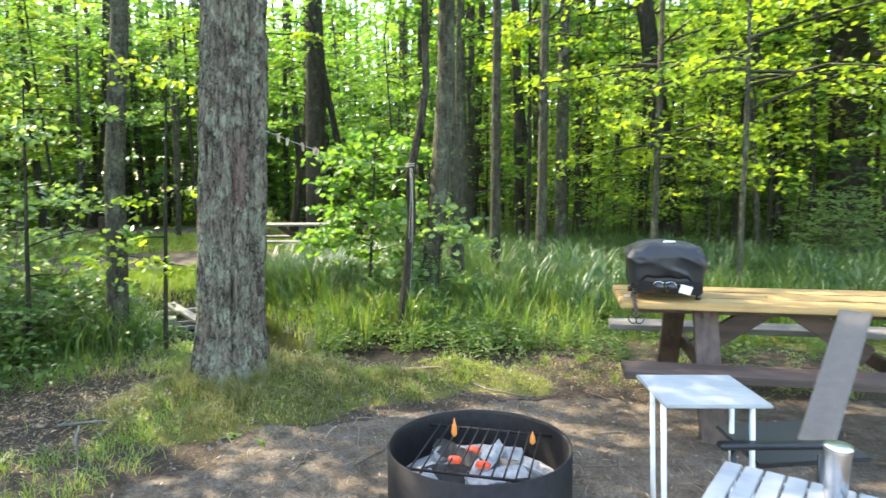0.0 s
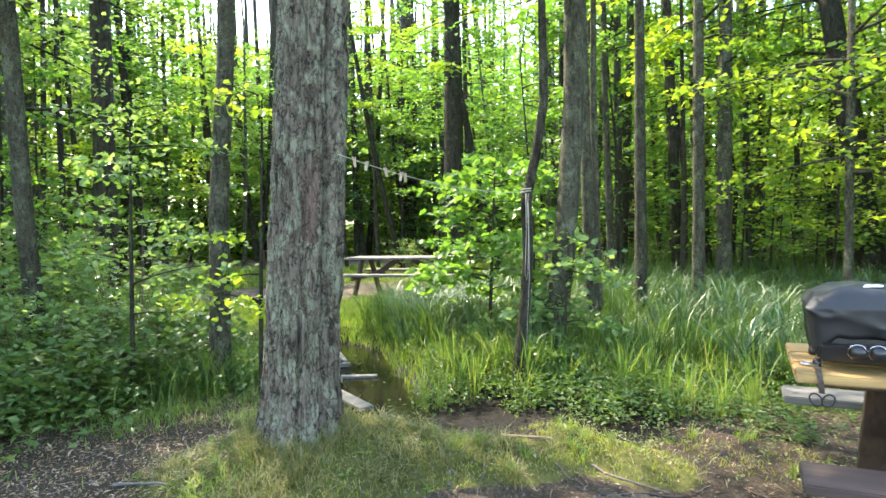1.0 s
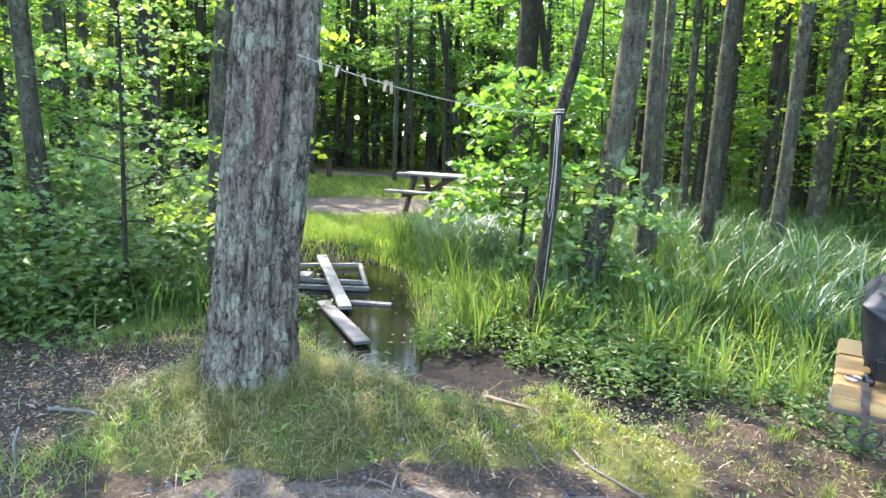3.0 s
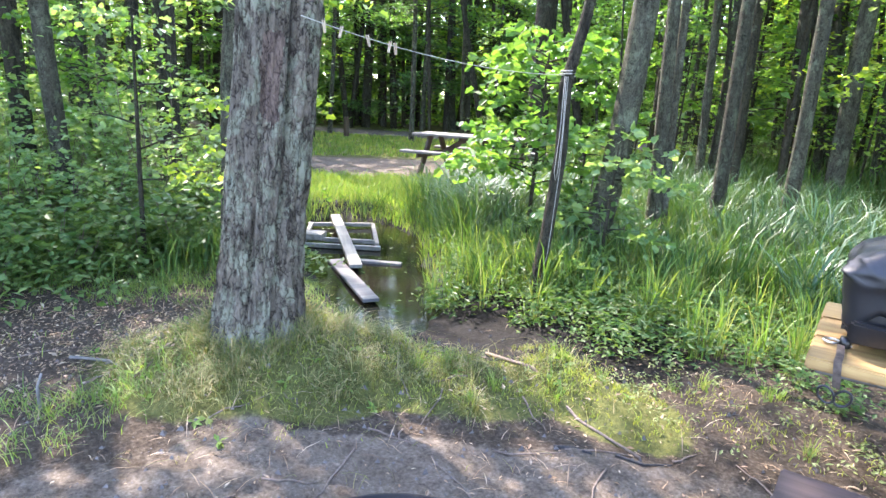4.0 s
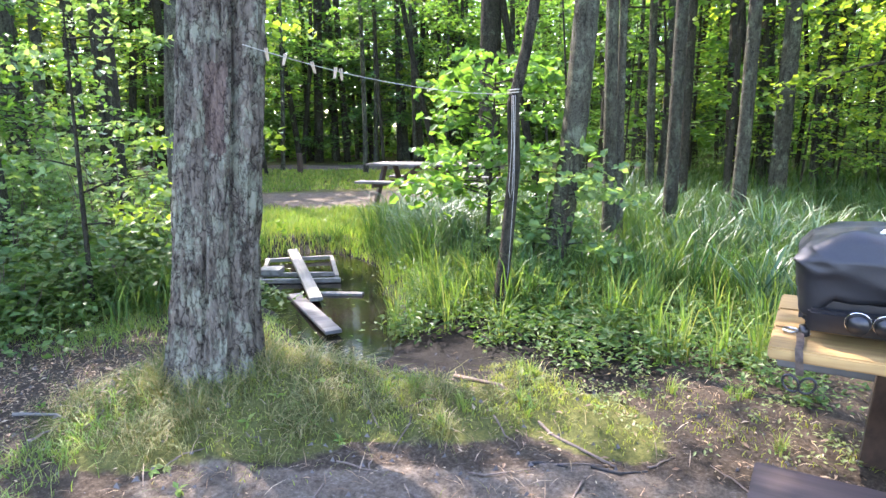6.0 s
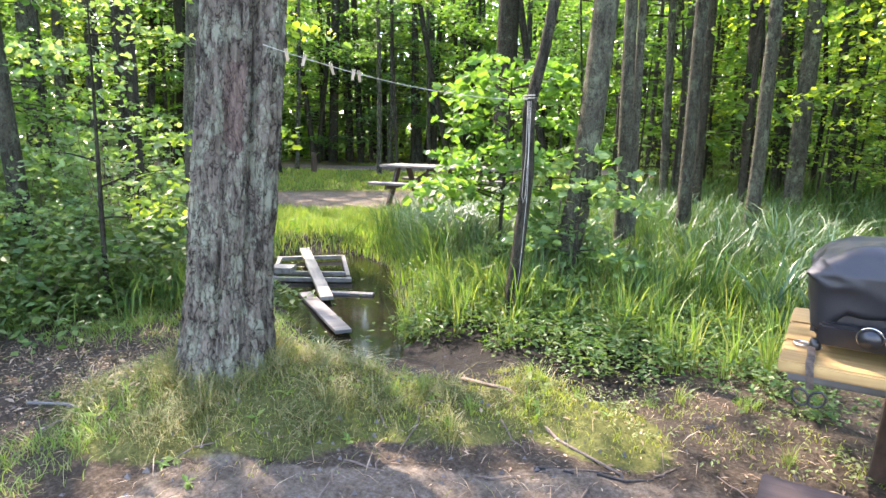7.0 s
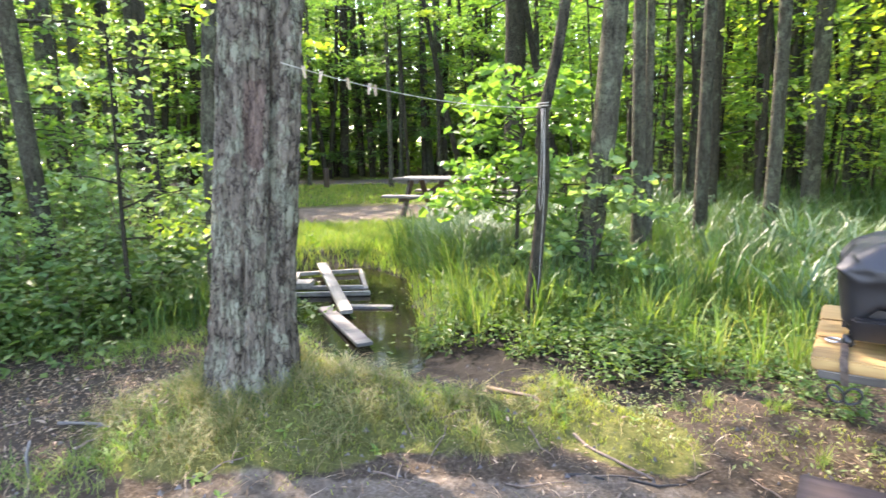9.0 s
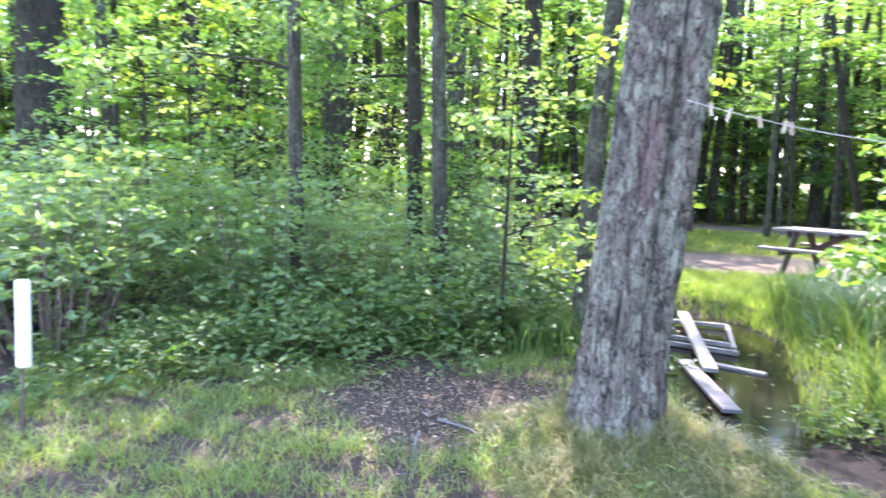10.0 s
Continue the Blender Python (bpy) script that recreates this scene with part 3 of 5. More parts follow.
def big_tree():
    """The broad old trunk beside the fire place: two stems grown into one, deeply furrowed."""
    ob = thing("tree", "broad grey old tree trunk with furrowed bark on a mossy mound", "tree", (-1.45, 3.97, 0.1))
    n, sides = 330, 190
    z = np.concatenate([np.linspace(-0.1, 2.9, n - 20), np.linspace(2.95, 9, 20)])
    a = np.linspace(0, 2 * np.pi, sides, endpoint=False)
    Zg, A = np.meshgrid(z, a, indexing="ij")
    cx = -0.055 * Zg + 0.0 * A
    r = 0.212 - 0.006 * Zg + 0.06 * np.exp(-np.maximum(Zg - 0.08, 0) * 7)
    # the second stem bulges to the east side, with a seam on either hand
    second = np.exp(-((np.angle(np.exp(1j * (A - 0.45)))) / 0.6) ** 2)
    rise = np.clip(0.3 + 0.5 * Zg, 0, 1.2)
    r = r * (1 + (0.1 + 0.13 * np.clip(Zg - 0.5, 0, 1.6)) * second - 0.42 * rise * np.exp(-((np.angle(np.exp(1j * (A + 0.14)))) / 0.11) ** 2) - 0.13 * np.exp(-((np.angle(np.exp(1j * (A + 0.88 + 0.04 * np.sin(3 * Zg))))) / 0.07) ** 2) - 0.06 * np.exp(-((np.angle(np.exp(1j * (A - 1.2)))) / 0.12) ** 2))
    out = np.empty(r.shape)
    for i in range(n):
        for k in range(sides):
            v = Vector((math.cos(a[k]), math.sin(a[k]), z[i] * 0.55))
            f = noise.noise(Vector((v.x * 7, v.y * 7, z[i] * 1.6)))
            g = noise.noise(Vector((v.x * 16, v.y * 16, z[i] * 3.4 + 5)))
            h = noise.noise(Vector((v.x * 34, v.y * 34, z[i] * 11 + 9)))
            d = noise.voronoi(Vector((v.x * 5.2 + 0.25 * g, v.y * 5.2 + 0.25 * f, z[i] * 2.6)))[0]
            joint = max(0.0, 1 - (d[1] - d[0]) * 5)
            out[i, k] = 0.013 * (0.5 - min(1, abs(f) * 3)) + 0.012 * (0.5 - min(1, abs(g) * 3)) + 0.007 * h - 0.024 * joint * (0.4 + 0.9 * abs(f))
    wound_at = np.exp(-((np.angle(np.exp(1j * (A + 0.66)))) / 0.3) ** 4) * np.exp(-((Zg - 1.45) / 0.27) ** 4)
    r = r - 0.03 * np.exp(-((np.angle(np.exp(1j * (A + 0.3)))) / 0.045) ** 2 - ((Zg - 0.36) / 0.09) ** 2)
    r = r + out * (1 - 0.6 * wound_at) - 0.014 * wound_at
    V = np.stack([cx + r * np.cos(A), 0.15 * Zg + r * np.sin(A), Zg], -1).reshape(-1, 3)
    i, k = np.meshgrid(np.arange(n - 1), np.arange(sides), indexing="ij")
    F = np.stack([i * sides + k, i * sides + (k + 1) % sides, (i + 1) * sides + (k + 1) % sides, (i + 1) * sides + k], -1).reshape(-1, 4)
    ragged = np.array([0.55 * noise.noise(Vector((3.5 * v[0] * 4, 3.5 * v[1] * 4, 2.2 * v[2]))) for v in V])
    idx = ((wound_at.ravel() + ragged)[F[:, 0]] > 0.5).astype(int)
    me = mesh_of("trunk", V, F, [M["bark_big"], M["wound"]], idx)
    part("trunk", me, None, ob)
    rs = np.random.default_rng(5)
    leaves, limbs_ = [], []
    # unseen crown above the view, its limb count set to shade chair and table
    for _ in range(24):
        zz = rs.uniform(4.5, 8.8)
        aa = rs.uniform(0, 6.28)
        d = np.array([math.cos(aa), math.sin(aa), rs.uniform(0.1, 0.7)])
        v, f, C = limb(np.array([-0.055 * zz, 0.15 * zz, zz]), d / np.linalg.norm(d), rs.uniform(1.5, 3), 0.05, rs)
        limbs_.append((v, f))
        q = rs.uniform(0, 6.28, 8)
        leaves.append(sprays(C[[1, 2, 2, 3, 3, 4, 4, 4]], np.stack([np.cos(q), np.sin(q), 0.1 * np.cos(3 * q)], 1), 1.0, 22, 0.13, rs))
    part("branchwork", mesh_of("branchwork", *join(*limbs_), [M["bark_big"]]), None, ob)
    part("crown", mesh_of("crown", *join(*leaves), [M["leaf_mid"]], smooth=False), None, ob)


big_tree()

G, D = M["bark_grey"], M["bark_dark"]
LM, LY, LD, LG = M["leaf_mid"], M["leaf_yellow_lit"], M["leaf_dark"], M["leaf_gloss"]
near_tree("thin crooked dark sapling with a clothes line tied to it", [(-0.95, 6.06, -0.08), (-0.91, 6.09, 0.12), (-0.87, 6.12, 0.5), (-0.82, 6.15, 1.13), (-0.83, 6.15, 1.6), (-0.8, 6.17, 1.75), (-0.75, 6.2, 2.0), (-0.69, 6.24, 2.43), (-0.72, 6.3, 4.6)],
          [0.065, 0.055, 0.05, 0.046, 0.048, 0.045, 0.042, 0.04, 0.02], D, LM, 3.6, 4.5, 6, 0.8, 10, 0.1, 11)
near_tree("leaning grey-brown tree with a vine at its foot", [(-1.06, 7.16, -0.3), (-1.01, 7.19, 0.1), (-0.9, 7.27, 0.86), (-0.84, 7.31, 1.51), (-0.77, 7.36, 2.63), (-0.72, 7.4, 8)],
          [0.15, 0.135, 0.12, 0.115, 0.108, 0.05], G, LY, 3.8, 7.5, 6, 1.4, 14, 0.12, 12)
near_tree("slim straight grey tree in tall sedge", [(-0.98, 8.68, -0.1), (-1.01, 8.65, 1.52), (-1.03, 8.65, 2.9), (-1.1, 8.65, 9)], [0.08, 0.066, 0.06, 0.025], G, LM, 5.5, 8, 5, 1.4, 14, 0.13, 13)
near_tree("very thin stem beside a slim grey tree", [(-0.91, 8.79, -0.1), (-0.94, 8.77, 1.5), (-0.95, 8.76, 2.9), (-0.9, 8.8, 7)], [0.05, 0.042, 0.04, 0.015], G, LM, 4, 6.5, 6, 1.0, 12, 0.11, 14)
near_tree("slim leaning grey tree in tall sedge", [(-0.56, 9.46, -0.2), (-0.55, 9.47, 1.52), (-0.54, 9.48, 2.97), (-0.5, 9.5, 9)], [0.085, 0.07, 0.064, 0.025], G, LY, 3.6, 6, 5, 1.4, 14, 0.1, 15)
near_tree("thin dark stem among sedge", [(-0.91, 11.5, -0.1), (-0.92, 11.53, 3.4), (-0.9, 11.5, 8)], [0.075, 0.06, 0.02], D, LM, 3.2, 5.5, 6, 1.2, 14, 0.1, 16)
near_tree("slim grey tree leaning over the sedge", [(0.05, 10.13, -0.2), (0.07, 10.15, 1.5), (0.08, 10.16, 3.0), (0.1, 10.2, 9)], [0.085, 0.074, 0.068, 0.025], G, LY, 3.4, 6, 7, 1.7, 14, 0.1, 17)
near_tree("thin dark stem among sedge", [(-0.31, 11.36, -0.1), (-0.27, 11.38, 1.8), (-0.3, 11.4, 6.5)], [0.05, 0.042, 0.015], D, LY, 2.8, 6, 6, 1.1, 14, 0.1, 18)
near_tree("straight grey tree behind the sedge", [(-0.5, 16.7, -0.2), (-0.7, 16.57, 4.2), (-0.8, 16.6, 12)], [0.16, 0.14, 0.05], G, LM, 3.2, 9, 18, 2.0, 16, 0.12, 19)
near_tree("dark straight tree behind the far table", [(-6.02, 14.67, -0.1), (-5.95, 14.72, 4.6), (-5.9, 14.7, 12)], [0.27, 0.24, 0.06], D, LM, 3.2, 8, 16, 2.0, 18, 0.12, 20)
# this crown hangs out of view, sized to throw shade on table and soil
near_tree("grey sapling trunk behind the old tree", [(-3.32, 5.02, -0.1), (-3.3, 5.06, 0.9), (-3.3, 5.08, 1.57), (-3.25, 5.19, 2.94), (-3.2, 5.3, 7)], [0.095, 0.085, 0.082, 0.075, 0.03], G, LY, 4.3, 7.0, 9, 1.8, 26, 0.07, 21)
near_tree("pale slim tree rising from bushes", [(-4.88, 4.38, -0.1), (-4.92, 4.32, 1.57), (-4.93, 4.28, 3.26), (-5, 4.2, 7)], [0.085, 0.075, 0.068, 0.02], G, LG, 2.4, 6, 13, 1.7, 30, 0.065, 22)
near_tree("dark slim tree rising from bushes", [(-5.98, 4.42, -0.1), (-5.99, 4.4, 2), (-6.0, 4.36, 3.6), (-6, 4.3, 8)], [0.095, 0.085, 0.08, 0.03], D, LG, 2.6, 7, 12, 1.7, 26, 0.07, 23)
near_tree("slim tree rising from bushes", [(-5.5, 2.94, -0.1), (-5.5, 2.93, 1.6), (-5.52, 2.92, 3.3), (-5.6, 2.9, 8)], [0.08, 0.07, 0.065, 0.02], G, LG, 2.3, 6.5, 12, 1.7, 26, 0.07, 24)
near_tree("thick grey tree deep in the thicket", [(-8.8, 4.05, -0.1), (-8.82, 4.02, 2.5), (-8.84, 3.98, 4.3), (-8.9, 4, 11)], [0.21, 0.19, 0.18, 0.05], G, LM, 4, 8, 12, 2, 16, 0.15, 27)
# crowns of the next two are unseen, set high to dapple the camp
near_tree("slim tree behind the thicket", [(-8.13, 5.8, -0.1), (-8.11, 5.84, 4.3), (-8, 5.9, 10)], [0.13, 0.11, 0.03], G, LM, 5.5, 10, 10, 2, 16, 0.13, 28)
near_tree("leaning tree behind the thicket", [(-7.75, 6.85, -0.1), (-7.69, 6.91, 4.3), (-7.5, 7, 12.5)], [0.17, 0.15, 0.04], D, LY, 8.6, 12, 12, 2.4, 18, 0.13, 29)
near_tree("thick dark tree at the thicket's end", [(-10.6, -0.45, -0.1), (-10.54, -0.3, 4.1), (-10.5, 0, 11)], [0.36, 0.31, 0.08], D, LM, 4, 8, 12, 2, 16, 0.15, 30)
near_tree("dark tree leaning above the long grass", [(2.46, 14.2, -0.1), (2.07, 14.07, 3), (1.73, 13.98, 5.3), (1.1, 13.9, 11)], [0.23, 0.2, 0.17, 0.05], D, LM, 3.4, 7, 10, 2.0, 16, 0.11, 25)
near_tree("thick dark tree behind the picnic table", [(5.6, 13.95, -0.1), (5.42, 13.9, 5), (5.3, 13.9, 12)], [0.38, 0.33, 0.08], D, LM, 4, 9, 12, 2.4, 16, 0.12, 26)
near_tree("slim straight tree behind the sedge", [(0.19, 12.5, -0.1), (0.23, 12.5, 4.1), (0.3, 12.5, 10)], [0.12, 0.1, 0.03], G, LM, 3, 5.5, 6, 1.4, 16, 0.1, 31)
near_tree("slim grey tree behind the sedge", [(-1.6, 12.3, -0.1), (-1.67, 12.23, 3.6), (-1.7, 12.2, 10)], [0.07, 0.06, 0.02], G, LM, 3, 5.5, 6, 1.4, 16, 0.1, 32)

near_tree("maple with long level branches of sunlit yellow-green leaves", [(4.7, 9.3, -0.1), (4.72, 9.32, 3), (4.8, 9.4, 8)], [0.08, 0.07, 0.02], G, LY, 2.9, 5.5, 24, 2.7, 20, 0.105, 33)
near_tree("young maple reaching over the sedge with yellow-green leaves", [(2.6, 8.4, -0.1), (2.62, 8.42, 2.2), (2.6, 8.5, 5)], [0.035, 0.03, 0.012], G, LY, 2.0, 3.3, 8, 2.0, 14, 0.08, 37)
near_tree("slim maple with level sprays of yellow-green leaves", [(1.75, 10.2, -0.1), (1.78, 10.2, 3), (1.8, 10.2, 7)], [0.05, 0.045, 0.015], G, LY, 1.9, 3.7, 19, 2.0, 17, 0.085, 34)


def young_maple(x, y, z, label, height, n, reach, seed, m, size=0.11):
    """A leafy young tree: a few thin stems bearing sprays of broad leaves."""
    rs = np.random.default_rng(seed)
    ob = thing("young_tree", label, "young tree", (x, y, z))
    stems, leaves = [], []
    for k in range(n):
        zz = height * rs.uniform(0.25, 1)
        a = rs.uniform(0, 6.28)
        d = np.array([math.cos(a), math.sin(a), rs.uniform(0.0, 0.5)])
        v, f, C = limb(np.array([0.05 * zz, 0, zz]), d / np.linalg.norm(d), reach * rs.uniform(0.4, 1.1), 0.01, rs, 0.15)
        stems.append((v, f))
        q = a + rs.uniform(-1.2, 1.2, 5)
        leaves.append(sprays(C[[1, 2, 3, 4, 4]], np.stack([np.cos(q), np.sin(q), rs.uniform(-0.3, 0.1, 5)], 1), 0.4, 9, size, rs, 0.6, 0.62, math.hypot(x - 1.3, y - 2.1) < 9))
    stems.append(stem([(0, 0, -0.1), (0.03 * height, 0, 0.5 * height), (0.06 * height, 0, height)], [0.022, 0.016, 0.006], 7, 0.0, seed))
    part("trunk", mesh_of("trunk", *join(*stems), [M["bark_dark"]]), None, ob)
    part("crown", mesh_of("crown", *join(*leaves), [m], smooth=False), None, ob)
    return ob


young_maple(-1.72, 7.25, -0.05, "leafy young maple with broad bright green leaves", 2.15, 34, 0.6, 51, LM, 0.095)
young_maple(-1.3, 7.4, -0.05, "leafy young maple beside a crooked sapling", 1.35, 13, 0.42, 52, LG, 0.085)
young_maple(-0.8, 6.95, -0.05, "small leafy shoot at the foot of a leaning tree", 1.2, 10, 0.45, 53, LG, 0.085)
young_maple(-2.75, 4.95, 0, "young maple with yellow-green leaves", 2.5, 9, 0.45, 54, LY, 0.065)
young_maple(-3.7, 4.45, 0, "thin young maple at the edge of the thicket", 2.3, 8, 0.7, 55, LG, 0.06)

rs = np.random.default_rng(61)
for k in range(20):   # layered undergrowth beyond the sedge
    az = radians(-24 + 46 * k / 19 + rs.uniform(-1.5, 1.5))
    q = rs.uniform(11.5, 18)
    young_maple(1.2 - math.sin(az) * q, 2.2 + math.cos(az) * q, 0, ["slim young beech with light green leaves", "young beech with level sprays of mid-green leaves"][k % 2], rs.uniform(1.6, 4.4), 15, 1.1, 300 + k, [LY, LM, LD, LM][k % 4], 0.085)

for k, (x, y, h) in enumerate([(1.7, 12.4, 3.6), (2.9, 12.0, 4.2), (4.3, 12.6, 5)]):
    young_maple(x, y, 0, "sunlit young beech with bright yellow-green leaves", h, 26, 1.3, 340 + k, LY, 0.09)

for k in range(26):   # thin bare stems standing in the sedge and behind it
    rs = np.random.default_rng(400 + k)
    az = radians(-24 + 1.9 * k + rs.uniform(-0.8, 0.8))
    q = rs.uniform(10, 17)
    x, y = 1.3 - math.sin(az) * q, 2.1 + math.cos(az) * q
    t = rs.uniform(0.018, 0.06)
    near_tree(["thin bare grey stem among taller trees", "thin dark pole-like stem in the wood"][k % 2], [(x, y, -0.1), (x + rs.normal(0, 0.12), y, 2), (x + rs.normal(0, 0.25), y, 4.5), (x + rs.normal(0, 0.4), y, 7)], [t, 0.85 * t, 0.7 * t, 0.3 * t], [G, D][k % 2], LM, 3.4, 6, 4, 0.9, 12, 0.09, 400 + k, 7)

# ---- the wood further off: shared kinds, copied ----
KINDS = []
for k in range(7):
    rs = np.random.default_rng(100 + k)
    H = rs.uniform(13, 16)
    ob = thing("tree", ["tall slim forest tree with layered leaves", "tall dark forest tree with thin leaves"][k % 2], "tree", (-16 - k, 14 + 3 * k, 0), "trees of the wood")
    x1, y1 = rs.normal(0, 0.25, 2)
    r = rs.uniform(0.08, 0.17)
    tree_parts(ob, [(0, 0, -0.2), (x1, y1, 4), (1.5 * x1, 1.5 * y1, 9), (2 * x1, 2 * y1, H)], [r, r * 0.85, r * 0.6, 0.03], [G, D, D][k % 3], [LM, LY, LD, LM, LY, LM, LD][k],
               [0.8, 2.5, 0.6, 3, 1, 2, 1.2][k], 8.5, 38, 1.9, 13, 0.17, 100 + k, 8, 0.0)
    KINDS.append(ob)
POLES = []
for k in range(4):
    rs = np.random.default_rng(150 + k)
    ob = thing("tree", ["slender straight trunk bare to a great height", "slender grey trunk with a thin high crown"][k % 2], "tree", (-19 - k, 10 + 2 * k, 0), "trees of the wood")
    x1, y1 = rs.normal(0, 0.3, 2)
    r = rs.uniform(0.055, 0.12)
    tree_parts(ob, [(0, 0, -0.2), (0.6 * x1, 0.6 * y1, 2.5), (x1, y1, 5), (1.6 * x1, 1.6 * y1, 11)], [r, r * 0.88, r * 0.75, 0.025], [G, D, G, D][k], [LM, LY, LM, LD][k], 4.2, 9, 12, 1.5, 20, 0.12, 150 + k, 8, 0.0)
    POLES.append(ob)


def open_ground(x, y):
    """Where no wood stands: the camp, the hollow, the far pitch and the lane."""
    if -6.2 < x < 3.0 and -6 < y < 6.2:
        return True
    if ((x + 7.0) * 0.82 + (y - 11.2) * 0.57) ** 2 / 20 + ((y - 11.2) * 0.82 - (x + 7.0) * 0.57) ** 2 / 16 < 1:
        return True
    if -5.5 < x < 7 and 5 < y < 11.5:
        return True
    if -4 < x < 4.5 and 11 < y < 14.2:
        return True
    if -1 < x < 8 and -6 < y < 6:
        return True
    if -14 < x < -5 and 0 < y - 12.5 - 0.42 * (x + 8) < 5:
        return True
    return road_at(x, y) < ROAD + 0.6


placed = []
rs = np.random.default_rng(42)
while len(placed) < 205:
    az = radians(rs.uniform(-65, 130))
    r = 8 + 32 * rs.uniform(0, 1) ** 0.8
    x, y = 0.5 - math.sin(az) * r, 2.4 + math.cos(az) * r
    if open_ground(x, y) or any((x - a) ** 2 + (y - b) ** 2 < 0.8 for a, b in placed):
        continue
    if az > radians(48) and r < 19 and rs.uniform(0, 1) < 0.85:
        continue
    if az < radians(12) and r < 27 and rs.uniform(0, 1) < 0.6:
        continue
    placed.append((x, y))
    copy_thing(KINDS[rs.integers(0, 7)], pose(x, y, 0, rs.normal(0, 1.5), rs.normal(0, 1.5), rs.uniform(0, 360)) @ Matrix.Scale(rs.uniform(0.8, 1.15), 4))


standing = 0
while standing < 95:   # bare straight stems between the leafy trees
    az = radians(rs.uniform(-40, 100))
    r = rs.uniform(11, 27)
    x, y = 0.5 - math.sin(az) * r, 2.4 + math.cos(az) * r
    if open_ground(x, y) or any((x - a) ** 2 + (y - b) ** 2 < 0.35 for a, b in placed):
        continue
    placed.append((x, y))
    standing += 1
    copy_thing(POLES[rs.integers(0, 4)], pose(x, y, 0, rs.normal(0, 2), rs.normal(0, 2), rs.uniform(0, 360)) @ Matrix.Scale(rs.uniform(0.75, 1.3), 4))


def bush_kind(label, m, n, h, spread, size, seed, at):
    rs = np.random.default_rng(seed)
    ob = thing("bush", label, "bush", at, "bushes of the wood")
    stems, leaves = [], []
    for k in range(n):
        a = rs.uniform(0, 6.28)
        q = spread * math.sqrt(rs.uniform(0, 1))
        base = np.array([0.4 * q * math.cos(a), 0.4 * q * math.sin(a), -0.05])
        top = np.array([q * math.cos(a), q * math.sin(a), h * rs.uniform(0.3, 1)])
        d = top - base
        L = np.linalg.norm(d)
        v, f, C = limb(base, d / L, L, 0.008, rs, 0.1)
        stems.append((v, f))
        b = rs.uniform(0, 6.28, 5)
        leaves.append(sprays(C[[2, 3, 3, 4, 4]], np.stack([np.cos(b), np.sin(b), rs.uniform(-0.2, 0.3, 5)], 1), 0.3, 7, size, rs, 0.6, 0.6))
    part("stalk", mesh_of("stalk", *join(*stems), [M["twig"]]), None, ob)
    part("foliage", mesh_of("foliage", *join(*leaves), [m], smooth=False), None, ob)
    return ob


# the first three take the pale leaf colour, which imitates smoke haze
BUSHES = [bush_kind("dense low bush with mid-green leaves", LG, 40, 1.3, 0.7, 0.068, 201, (-4.9, 3.6, 0)),
          bush_kind("loose bush with glossy pale leaves", LG, 36, 1.0, 0.7, 0.06, 202, (-5.2, 4.6, 0)),
          bush_kind("tall loose green bush in the shade", LG, 40, 1.6, 0.8, 0.075, 203, (-6.6, 3.3, 0)),
          bush_kind("low leafy herbs in a clump", M["weed"], 24, 0.5, 0.55, 0.07, 204, (-4.0, 4.0, 0))]
rs = np.random.default_rng(77)
spots = []
for _ in range(70):   # thicket west of the camp
    spots.append((rs.uniform(-10, -4.6), rs.uniform(-0.8, 5.6), None))
for _ in range(34):
    spots.append((rs.uniform(-5.0, -3.9), rs.uniform(1.6, 5.4), 3))
for _ in range(90):   # under the trees
    az = radians(rs.uniform(-60, 125))
    r = rs.uniform(9, 30)
    x, y = 0.5 - math.sin(az) * r, 2.4 + math.cos(az) * r
    if not (open_ground(x, y) or road_at(x, y) < ROAD + 1):
        spots.append((x, y, None))
for x, y, k in spots:
    kind = rs.integers(0, 3) if k is None else k
    copy_thing(BUSHES[kind], pose(x, y, float(lift(x, y)), 0, 0, rs.uniform(0, 360)) @ Matrix.Scale(rs.uniform(0.55, 1.45), 4))

for k in range(11):   # saplings in the thicket west of the camp
    x, y = rs.uniform(-9, -4.7), 0.2 + 5.4 * (k + rs.uniform(0, 1)) / 11
    young_maple(x, y, 0, ["leafy sapling with small pale green leaves in the thicket", "leafy sapling with mid-green leaves in the thicket"][k % 2], rs.uniform(2.2, 4.2), 24, 1.0, 500 + k, [LG, LM, LM, LY][k % 4], 0.07)


